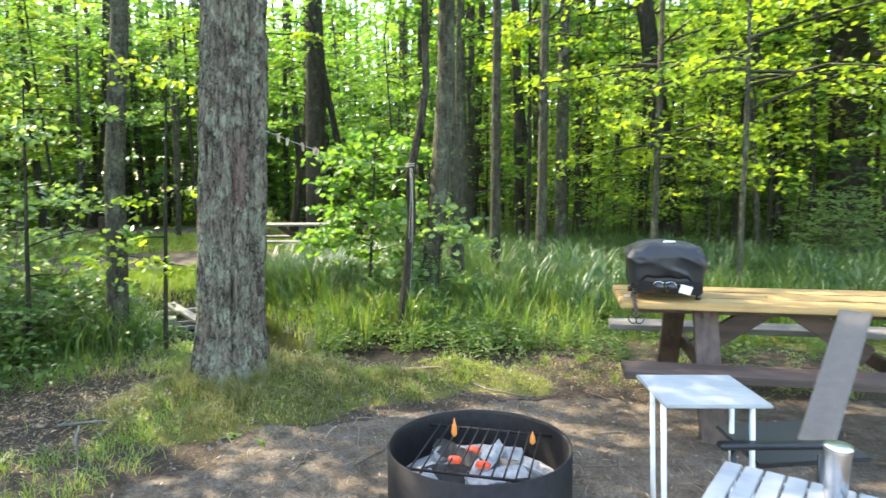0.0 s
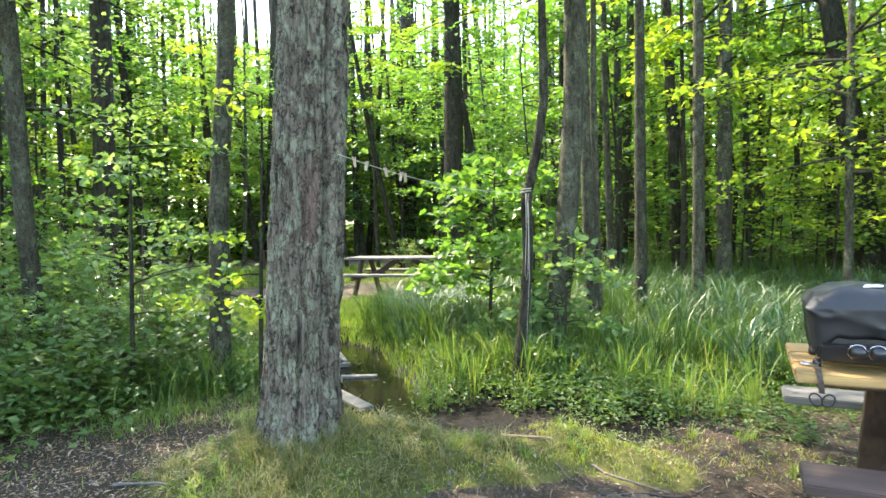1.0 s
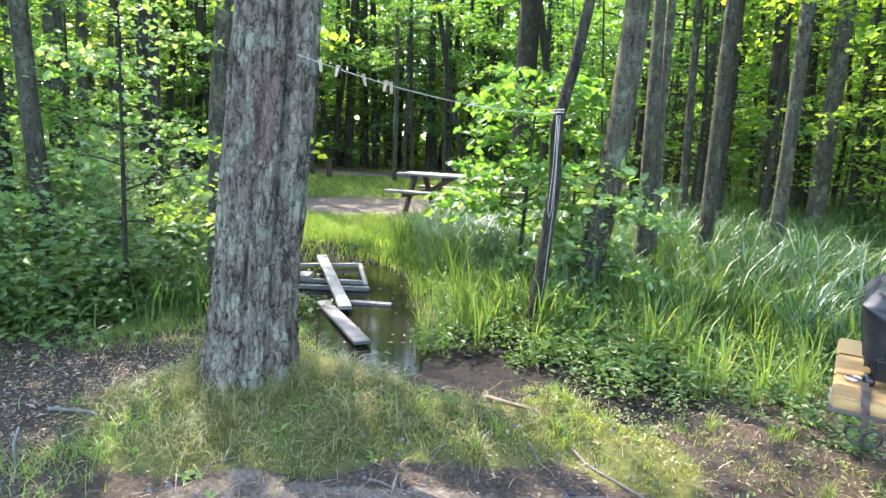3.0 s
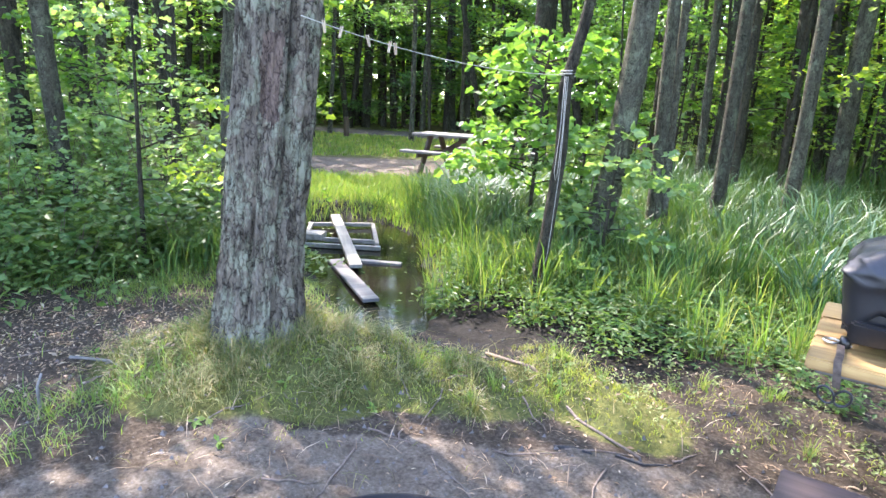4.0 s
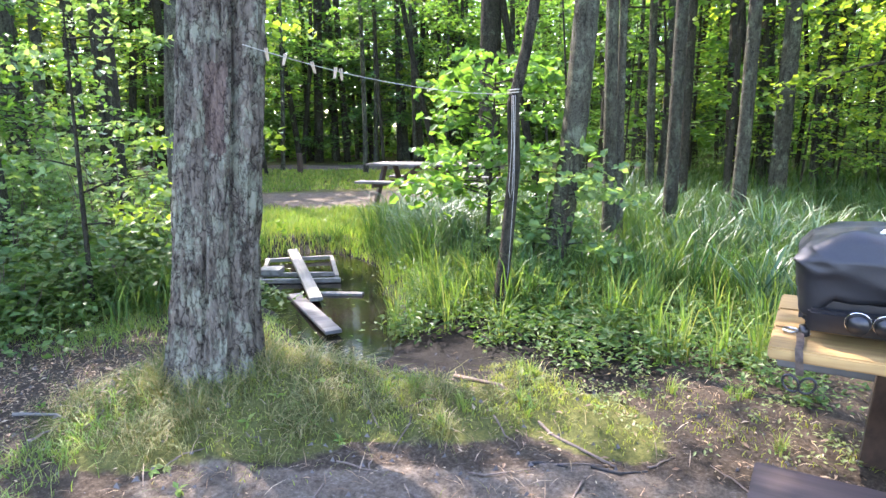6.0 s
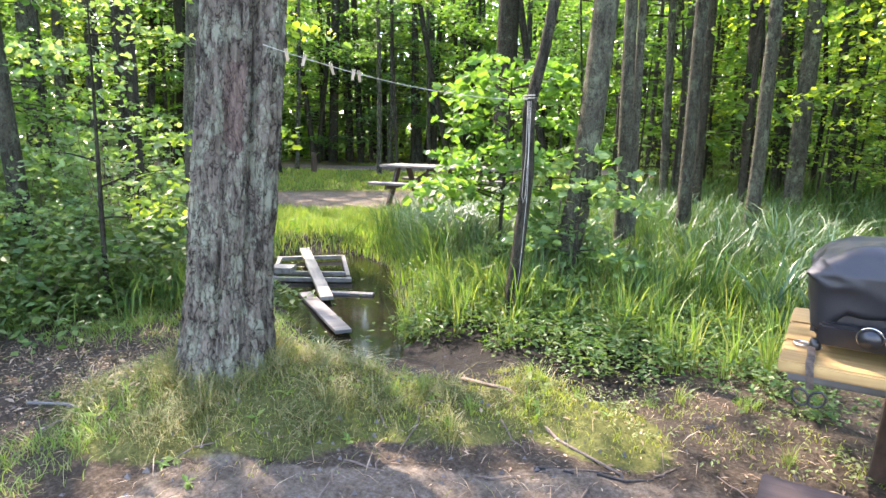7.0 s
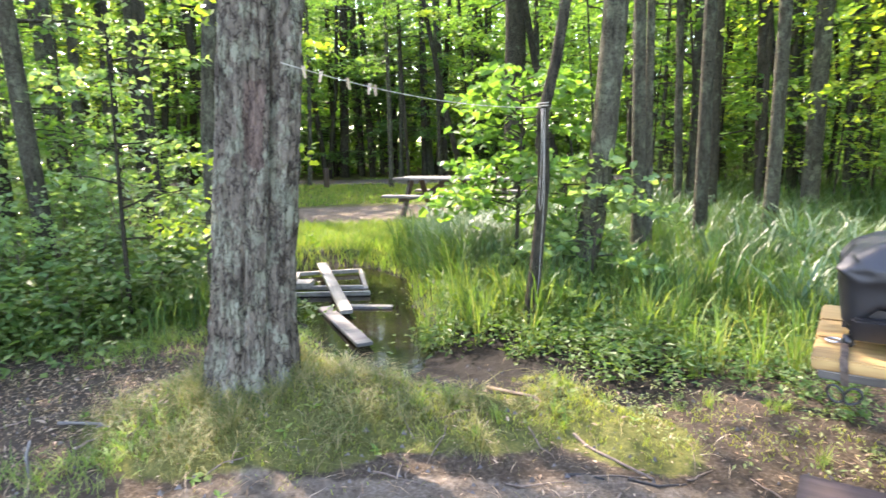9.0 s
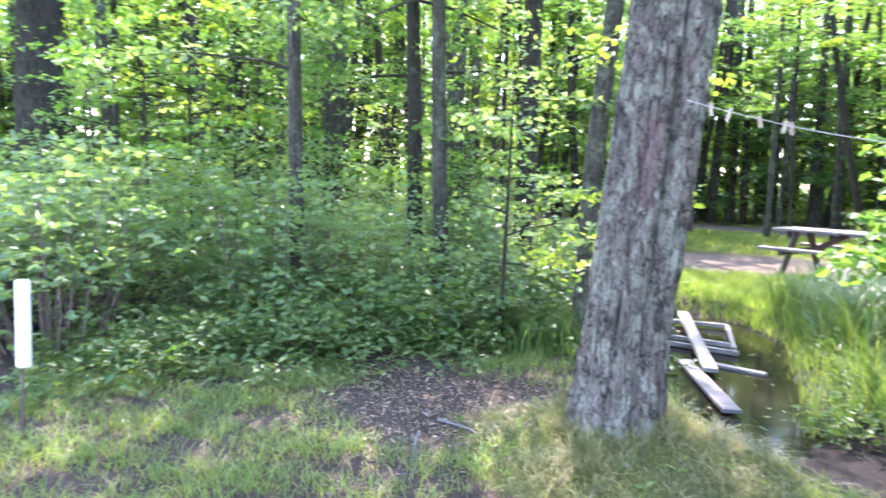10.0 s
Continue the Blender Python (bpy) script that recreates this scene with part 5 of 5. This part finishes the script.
def grill():
    ob = thing("gas_grill", "small tabletop gas grill under a black fabric cover", "grill", (1.375, 4.5, 0.762), turn=2)
    bm = bmesh.new()
    bmesh.ops.create_cube(bm, size=2)
    bmesh.ops.subdivide_edges(bm, edges=bm.edges[:], cuts=26, use_grid_fill=True)
    for v in bm.verts:
        c = v.co.copy()
        q = Vector([max(-0.72, min(0.72, u)) for u in c])
        d = c - q
        if d.length > 1e-6:
            c = q + d * (max(abs(u) for u in d) / d.length)
        k = 1 - 0.2 * max(0, c.z - 0.25) / 0.75 - 0.1 * max(0, 0.25 - c.z) / 1.25
        crease = 1 - abs(noise.noise(Vector((c.x * 1.6 + c.z * 1.1 + 2, c.y * 1.7 - c.z * 0.8, 1.3)))) * 2.6
        f = 0.05 * max(0, crease) ** 3 - 0.03 + 0.04 * noise.noise(Vector((c.x * 2.1 + 3, c.y * 2.1, c.z * 1.4)))
        low = max(0, -c.z)
        hem = -0.085 * low * min(1, max(0, abs(c.x) - 0.55) / 0.3) + 0.02 * noise.noise(Vector((c.x * 2, c.y * 2, 5))) * low
        top = 0.018 * noise.noise(Vector((c.x * 1.8 + 9, c.y * 1.8, 0))) * max(0, c.z) - 0.02 * c.x * c.x * max(0, c.z)
        v.co = Vector((c.x * 0.238 * k * (1 + f), c.y * 0.21 * k * (1 + f), c.z * 0.11 + hem + top + 0.238))
    for f in bm.faces:
        f.smooth = True
    cov = part("cover", bm, M["cover"], ob, "wrinkled black fabric cover")
    part("mark", tube([(0.02 + 0.03 * math.cos(q), -0.09 + 0.02 * math.sin(q), 0.352) for q in np.linspace(0, 6.28, 25)] + [(-0.02, -0.12, 0.35)], 0.0045, 6), M["white"], cov, "pale printed mark")
    part("body", box((0.42, 0.34, 0.11), pose(0, 0, 0.1), 0.02, 3), M["black"], ob)
    part("control_panel", box((0.39, 0.03, 0.075), pose(0.01, -0.185, 0.075, 12, 0, 0), 0.008, 2), M["black"], ob)
    for x in (-0.052, 0.02):
        k = part("knob", lathe([(0.0, 0.0), (0.033, 0), (0.032, 0.016), (0.028, 0.03), (0.0, 0.032)], 20), M["black"], ob, "black round knob")
        k.matrix_basis = pose(x, -0.2, 0.085, 100, 0, 0)
        ring = [(0.034 * math.cos(q), 0.034 * math.sin(q), 0.003) for q in np.linspace(0, 2 * math.pi, 25)]
        part("bezel", tube(ring, 0.0022, 6, cap=False), M["chrome"], k, "shiny metal ring")
    part("label_plate", box((0.07, 0.004, 0.055), pose(0.105, -0.206, 0.07, 12, 14, 0), 0.002), M["white"], ob, "pale plate on the front")
    for x in (-0.19, 0.19):
        for y in (-0.13, 0.13):
            part("foot", lathe([(0.014, 0), (0.018, 0.004), (0.016, 0.035), (0.0, 0.035)], 12, at=(x, y, 0)), M["black"], ob)


grill()


def clamp():
    """A metal clamp on the table's edge with a strap and two loops hanging down."""
    ob = thing("clamp", "metal clamp with cloth strap and black loops hanging down", "clamp", (1.15, 4.38, 0.762))
    ring = [(0.022 * math.cos(a), 0.022 * math.sin(a), 0.008) for a in np.linspace(0, 6.28, 17)]
    part("clamp_ring", tube(ring, 0.004, 6, cap=False), M["steel"], ob)
    part("clamp_arm", between((0.02, 0, 0.008), (0.06, -0.02, 0.009), 0.01, 0.006), M["steel"], ob)
    strap = bmesh.new()
    pts = [(0.03, -0.03, 0.012), (0.035, -0.08, 0.008), (0.04, -0.14, 0.006), (0.04, -0.178, 0.004), (0.045, -0.193, -0.03), (0.05, -0.194, -0.075)]
    rows = [[strap.verts.new((x + s * 0.011, y, z + 0.002 * k % 0.003)) for s in (-1, 0, 1)] for k, (x, y, z) in enumerate(pts)]
    for a, b in zip(rows, rows[1:]):
        for k in range(2):
            strap.faces.new((a[k], a[k + 1], b[k + 1], b[k]))
    bmesh.ops.solidify(strap, geom=strap.faces[:], thickness=0.004)
    part("strap", strap, M["twig"], ob, "dusty cloth strap")
    for s in (-1, 1):
        loop = [(0.05 + s * (0.022 + 0.022 * math.cos(a)) + 0.2 * (-0.03 * math.sin(a)) * s, -0.199, -0.1 - 0.026 * math.sin(a)) for a in np.linspace(0, 6.28, 17)]
        part("loop", tube(loop, 0.004, 6, cap=False), M["black"], ob, "black loop")


clamp()


# ---- fire place ----
def fire_ring():
    ob = thing("fire_ring", "low black iron fire ring on bare sand", "fire ring", (0.47, 3.02, 0))
    part("ring", lathe([(0.4, -0.03), (0.4, 0.285), (0.406, 0.302), (0.416, 0.302), (0.416, -0.03)], 48), M["iron"], ob)
    for k in range(11):
        part("grate_bar", tube([(-0.25 + 0.05 * k, -0.24, 0.265), (-0.25 + 0.05 * k, 0.26, 0.265)], 0.004, 6), M["iron"], ob)
    for y in (-0.24, 0.26):
        w = math.sqrt(0.41 ** 2 - y ** 2)
        part("grate_rail", tube([(-w, y, 0.257), (w, y, 0.257)], 0.007, 6), M["iron"], ob)
    part("ember_bed", lathe([(0.0, 0.14), (0.15, 0.15), (0.3, 0.13), (0.396, 0.1)], 28), M["ash"], ob, "grey ash bed")


fire_ring()


def split_log(L, r, seed):
    """A split log: a three-sided billet with a bark side, ragged along its length and broken at the ends."""
    rs = np.random.default_rng(seed)
    bm = bmesh.new()
    rings = []
    for t in np.linspace(-0.5, 0.5, 9):
        k = r * (1 - 0.35 * abs(2 * t) ** 6) * rs.uniform(0.88, 1.1)
        rings.append([bm.verts.new((t * L + rs.normal(0, 0.006), k * c + rs.normal(0, 0.003), k * z + rs.normal(0, 0.003))) for c, z in ((-1, -0.5), (-0.4, -0.66), (0.4, -0.64), (1, -0.45), (0.45, 0.25), (0.05, 0.8), (-0.5, 0.2))])
    for a, b in zip(rings, rings[1:]):
        for k in range(7):
            bm.faces.new((a[k], a[(k + 1) % 7], b[(k + 1) % 7], b[k]))
    bm.faces.new(rings[0][::-1])
    bm.faces.new(rings[-1])
    return bm


rs = np.random.default_rng(8)
for k, (x, y, a, L, r, m) in enumerate([(0.3, 2.92, 62, 0.4, 0.055, "ash"), (0.44, 2.95, 15, 0.44, 0.05, "char"), (0.56, 3.06, -28, 0.44, 0.055, "old_wood"), (0.44, 3.14, 8, 0.42, 0.05, "ash"), (0.6, 2.92, 40, 0.36, 0.045, "ash"), (0.36, 3.07, -40, 0.36, 0.045, "char"), (0.5, 3.02, 75, 0.34, 0.04, "ash")]):
    log = part("log", split_log(L, r, 60 + k), M[m])
    tagged(log, {"ash": "split log burnt to white ash", "char": "charred black split log in the fire ring", "old_wood": "half-burnt split log with grey sides"}[m], "log", "logs in the fire ring")
    log.matrix_basis = pose(x, y, 0.165 + 0.01 * k, rs.uniform(-25, 25), rs.uniform(-6, 6), a)
for k in range(14):
    a, q = rs.uniform(0, 6.28), 0.27 * math.sqrt(rs.uniform(0, 1))
    c = part("ash_flake", shaped_block(rs.uniform(0.05, 0.12), rs.uniform(0.03, 0.06), 0.025, 3, 0.1, 0.5, k, 4), M["ash" if k % 4 else "char"])
    tagged(c, "flaky piece of burnt wood turned to ash" if k % 4 else "black piece of charcoal in the ash", "ash", "burnt bits in the fire ring").matrix_basis = pose(0.45 + q * math.cos(a), 3.02 + q * math.sin(a), 0.165 if k % 2 else 0.17, rs.uniform(-20, 20), rs.uniform(-20, 20), rs.uniform(0, 180))
for x, y in ((0.18, 3.1), (0.31, 3.08), (0.24, 3.22)):
    e = part("ember", shaped_block(0.06, 0.035, 0.03, 3, 0.2, 0.4, x * 9, 4), M["ember"])
    tagged(e, "glowing red ember among ash", "ember", "embers").location = (x + 0.2, y - 0.18, 0.255)
for x, y, h in ((0.13, 3.3, 0.1), (0.5, 3.3, 0.07)):
    f = part("flame", lathe([(0.0, 0), (0.014, 0.2 * h), (0.012, 0.5 * h), (0.005, 0.8 * h), (0.0, h)], 8), M["flame"])
    tagged(f, "small yellow flame above a log", "flame", "flames").location = (x + 0.2, y - 0.18, 0.27)


# ---- camp furniture beside the fire ----
def camp_chair():
    ob = thing("folding_chair", "folding camp chair with pale side tray and black arm", "folding chair", (0, 0, 0))
    part("side_tray", box((0.42, 0.4, 0.014), pose(1.4, 3.07, 0.6, 0, 0, 13), 0.005, 2), M["alu"], ob, "pale side tray")
    for x, y in ((1.24, 2.88), (1.58, 2.96), (1.22, 3.18), (1.56, 3.26)):
        part("leg", tube([(x, y, 0.592), (x + 0.02, y, 0.0)], 0.011, 8), M["white"], ob)
    part("arm", between((1.44, 2.84, 0.46), (1.86, 2.95, 0.46), 0.05, 0.025, 0.008), M["black"], ob, "black arm rest")
    for x in (1.5, 1.8):
        part("leg", tube([(x, 2.87, 0.45), (x + 0.02, 2.9, 0)], 0.011, 8), M["black"], ob)
    part("seat", box((0.45, 0.42, 0.02), pose(1.78, 3.2, 0.36, 0, -4, 13), 0.008, 2), M["cover"], ob, "black fabric seat")
    part("backrest", between((2.22, 3.8, 0.83), (1.86, 3.15, 0.34), 0.14, 0.02, 0.008), M["canvas"], ob, "grey fabric back")


camp_chair()


def slat_table():
    ob = thing("camp_table", "low folding camp table with pale aluminium slats", "camp table", (1.6, 2.5, 0), turn=-22)
    for k in range(7):
        part("slat", box((0.062, 0.42, 0.012), pose(-0.21 + 0.07 * k, 0, 0.42), 0.003, 2), M["alu"], ob)
    for y in (-0.17, 0.17):
        part("rail", between((-0.24, y, 0.404), (0.24, y, 0.404), 0.02, 0.016), M["steel"], ob)
    for x in (-0.2, 0.2):
        for y in (-0.17, 0.17):
            part("leg", tube([(x, y, 0.4), (1.15 * x, 1.1 * y, 0)], 0.009, 8), M["steel"], ob)


slat_table()
cup = thing("tumbler", "tall stainless steel tumbler with a lid on the camp table", "tumbler", (1.75, 2.56, 0.427))
part("cup", lathe([(0.0, 0), (0.031, 0), (0.033, 0.004), (0.041, 0.165), (0.041, 0.172), (0.0, 0.172)], 28), M["steel"], cup)
part("lid", lathe([(0.0, 0.186), (0.03, 0.186), (0.0425, 0.183), (0.0435, 0.17), (0.042, 0.168)][::-1], 28), M["steel"], cup, "clear-edged lid")


# ---- clothes line ----
def clothes_line():
    a, b = Vector((-1.2, 4.12, 1.84)), Vector((-0.82, 6.1, 1.66))
    def at(t):
        return a.lerp(b, t) + Vector((0, 0, -0.25 * t * (1 - t)))
    ob = thing("clothes_line", "pale cord strung between two trees", "clothes line")
    part("cord", tube([at(t) for t in np.linspace(0, 1, 25)], 0.0026, 6), M["rope"], ob)
    part("knot", tube([(-0.825 + 0.052 * math.cos(q), 6.155 + 0.052 * math.sin(q), 1.655 + 0.003 * q) for q in np.linspace(0, 12.5, 30)], 0.005, 5), M["rope"], ob)
    loop = [(-0.81, 6.09, 1.65), (-0.812, 6.09, 1.3), (-0.83, 6.085, 0.98), (-0.815, 6.08, 0.93), (-0.8, 6.08, 0.98), (-0.79, 6.085, 1.3), (-0.8, 6.09, 1.65)]
    part("loose_end", tube(loop, 0.0024, 6), M["rope"], ob, "looped loose end of the cord")
    part("loose_end", tube([(-0.79, 6.1, 1.65), (-0.79, 6.09, 1.0), (-0.82, 6.07, 0.4), (-0.86, 6.05, 0.1)], 0.002, 6), M["rope"], ob)
    for t, tilt in ((0.063, 10), (0.11, -18), (0.193, 20), (0.26, -14), (0.28, 8)):
        p = at(t)
        g = thing("clothes_peg", "small wooden clothes peg on the cord", "clothes peg", tuple(p), "clothes pegs")
        for s in (-1, 1):
            part("jaw", box((0.008, 0.007, 0.062), pose(s * 0.006, 0, -0.012, tilt, s * 4, 0), 0.002), M["peg"], g)


clothes_line()


# ---- boards in the water ----
def board(label, a, b, w, t, m="pale_wood", name="plank"):
    a, b = Vector(a), Vector(b)
    L = (b - a).length
    ob = part(name, box((w, L, t), None, 0.004, 1), M[m])
    d = (b - a).normalized()
    s = d.cross(Vector((0, 0, 1))).normalized()
    ob.matrix_basis = Matrix.Translation((a + b) / 2) @ Matrix((s, d, s.cross(d))).transposed().to_4x4()
    return tagged(ob, label, "plank", "boards in the water")


board("pale weathered plank lying across a frame in water", (-4.6, 7.35, -0.07), (-2.79, 6.0, -0.11), 0.12, 0.04)
board("grey weathered plank half sunk in mud", (-3.23, 6.12, -0.16), (-2.03, 5.45, -0.13), 0.135, 0.03, "grey_wood")
board("narrow plank floating in the water", (-3.06, 6.28, -0.16), (-2.66, 6.5, -0.16), 0.08, 0.03, "grey_wood")
fr = thing("wooden_frame", "broken pale wooden frame lying in the water", "wooden frame")
for a, b in (((-4.05, 6.45, -0.13), (-3.39, 6.9, -0.13)), ((-3.95, 6.22, -0.14), (-3.2, 6.75, -0.14)), ((-4.64, 6.94, -0.13), (-4.09, 7.52, -0.13)), ((-4.09, 7.52, -0.13), (-3.3, 6.8, -0.13)), ((-4.6, 6.96, -0.13), (-3.95, 6.3, -0.15))):
    part("rail", between(a, b, 0.045, 0.045), M["pale_wood"], fr)
part("block", box((0.24, 0.22, 0.06), pose(-3.98, 6.48, -0.08, 0, 0, 33), 0.004), M["pale_wood"], fr)

# ---- the far pitch ----
def far_table():
    ob = thing("picnic_table", "weathered grey picnic table on a sandy pitch", "picnic table", (-5.55, 11.68, 0.0), turn=11.6)
    L = 2.37
    for k in range(4):
        part("top_plank", box((L, 0.17, 0.04), pose(0, -0.27 + 0.18 * k, 0.74), 0.005), M["old_wood"], ob)
    for s in (-1, 1):
        part("bench_plank", box((L, 0.25, 0.045), pose(0, s * 0.68, 0.44), 0.005), M["old_wood"], ob)
        x = s * 0.85
        for q in (-1, 1):
            part("leg", between((x, q * 0.2, 0.72), (x, q * 0.62, 0.0), 0.05, 0.13), M["stained_up"], ob)
        part("bench_support", between((x + 0.05, -0.8, 0.39), (x + 0.05, 0.8, 0.39), 0.045, 0.09), M["stained"], ob)
        part("brace", between((s * 0.68, 0, 0.38), (s * 0.15, 0, 0.71), 0.045, 0.1), M["stained"], ob)


far_table()
post = thing("site_post", "short dark wooden post beside the far lane", "post", (-13.9, 16.1, 0))
part("shaft", box((0.14, 0.14, 0.7), pose(0, 0, 0.3), 0.01), M["stained_up"], post)
marker = thing("marker_stake", "white plastic sleeve on a thin brown stake", "stake", (-2.7, 1.07, 0))
part("stake", tube([(0, 0, -0.05), (0.005, 0.02, 0.45), (0.01, 0.04, 0.87)], 0.008, 6), M["twig"], marker)
part("sleeve", box((0.05, 0.062, 0.47), pose(0.009, 0.035, 0.645, -2, 0, 30), 0.006, 2), M["white"], marker, "white plastic sleeve")


def stick(label, pts, r, m="twig"):
    ob = part("stick", tube(pts, [r * k for k in np.linspace(1, 0.5, len(pts))], 7), M[m])
    return tagged(ob, label, "stick", "sticks on the ground")


def on_ground(x, y, up=0.012):
    return (x, y, float(lift(x, y)) + up)


stick("bent wet stick in the mud", [on_ground(-1.75, 5.2), on_ground(-1.5, 5.25, 0.04), on_ground(-1.3, 5.12)], 0.014)
stick("dark burnt stick on the sand", [on_ground(0.46, 4.45, 0.006), on_ground(0.58, 4.47, 0.006), on_ground(0.67, 4.55, 0.006)], 0.008, "char")
stick("dark burnt stick on the sand", [on_ground(0.22, 4.34, 0.005), on_ground(0.3, 4.38, 0.005), on_ground(0.38, 4.39, 0.005)], 0.007, "char")
stick("pale fallen branch leaning in the sedge", [(-0.5, 6.7, 0.02), (-0.62, 7.0, 0.2), (-0.75, 7.3, 0.42)], 0.018)
stick("long thin root across bare soil", [on_ground(-0.6, 5.0), on_ground(-0.2, 4.85, 0.006), on_ground(0.2, 4.62, 0.004), on_ground(0.55, 4.5)], 0.012)
stick("pale peeled stick standing in litter", [on_ground(-1.75, 3.0, -0.02), (-1.76, 3.0, 0.1), (-1.75, 3.02, 0.17)], 0.01, "grey_wood")
stick("short pale stick on litter", [on_ground(-2.2, 3.3), on_ground(-2.0, 3.42), on_ground(-1.85, 3.4)], 0.01, "grey_wood")


def vine():
    """A climber at the foot of the leaning tree."""
    rs = np.random.default_rng(91)
    ob = thing("vine", "leafy vine climbing the foot of a leaning tree", "vine", (-0.99, 7.08, 0))
    pts = [(0.02 * math.sin(5 * t), -0.02 + 0.03 * math.cos(4 * t) + 0.1 * t, 0.85 * t) for t in np.linspace(0, 1, 12)]
    part("stalk", tube(pts, 0.006, 6), M["twig"], ob)
    P = np.array([(x + rs.normal(0, 0.06), y + rs.normal(-0.05, 0.05), z + rs.normal(0, 0.04)) for x, y, z in pts for _ in range(5)])
    part("foliage", mesh_of("foliage", *lobed_leaves(P, 0.075, 0.5, rs), [M["leaf_gloss"]], smooth=False), None, ob)


vine()
nest = thing("nest_box", "small dark box fixed high on a tree trunk", "nest box", (5.84, 13.8, 3.95))
part("body", box((0.3, 0.26, 0.24), None, 0.01), M["stained_up"], nest)
part("roof", box((0.36, 0.34, 0.03), pose(0, 0, 0.14), 0.006), M["black"], nest)
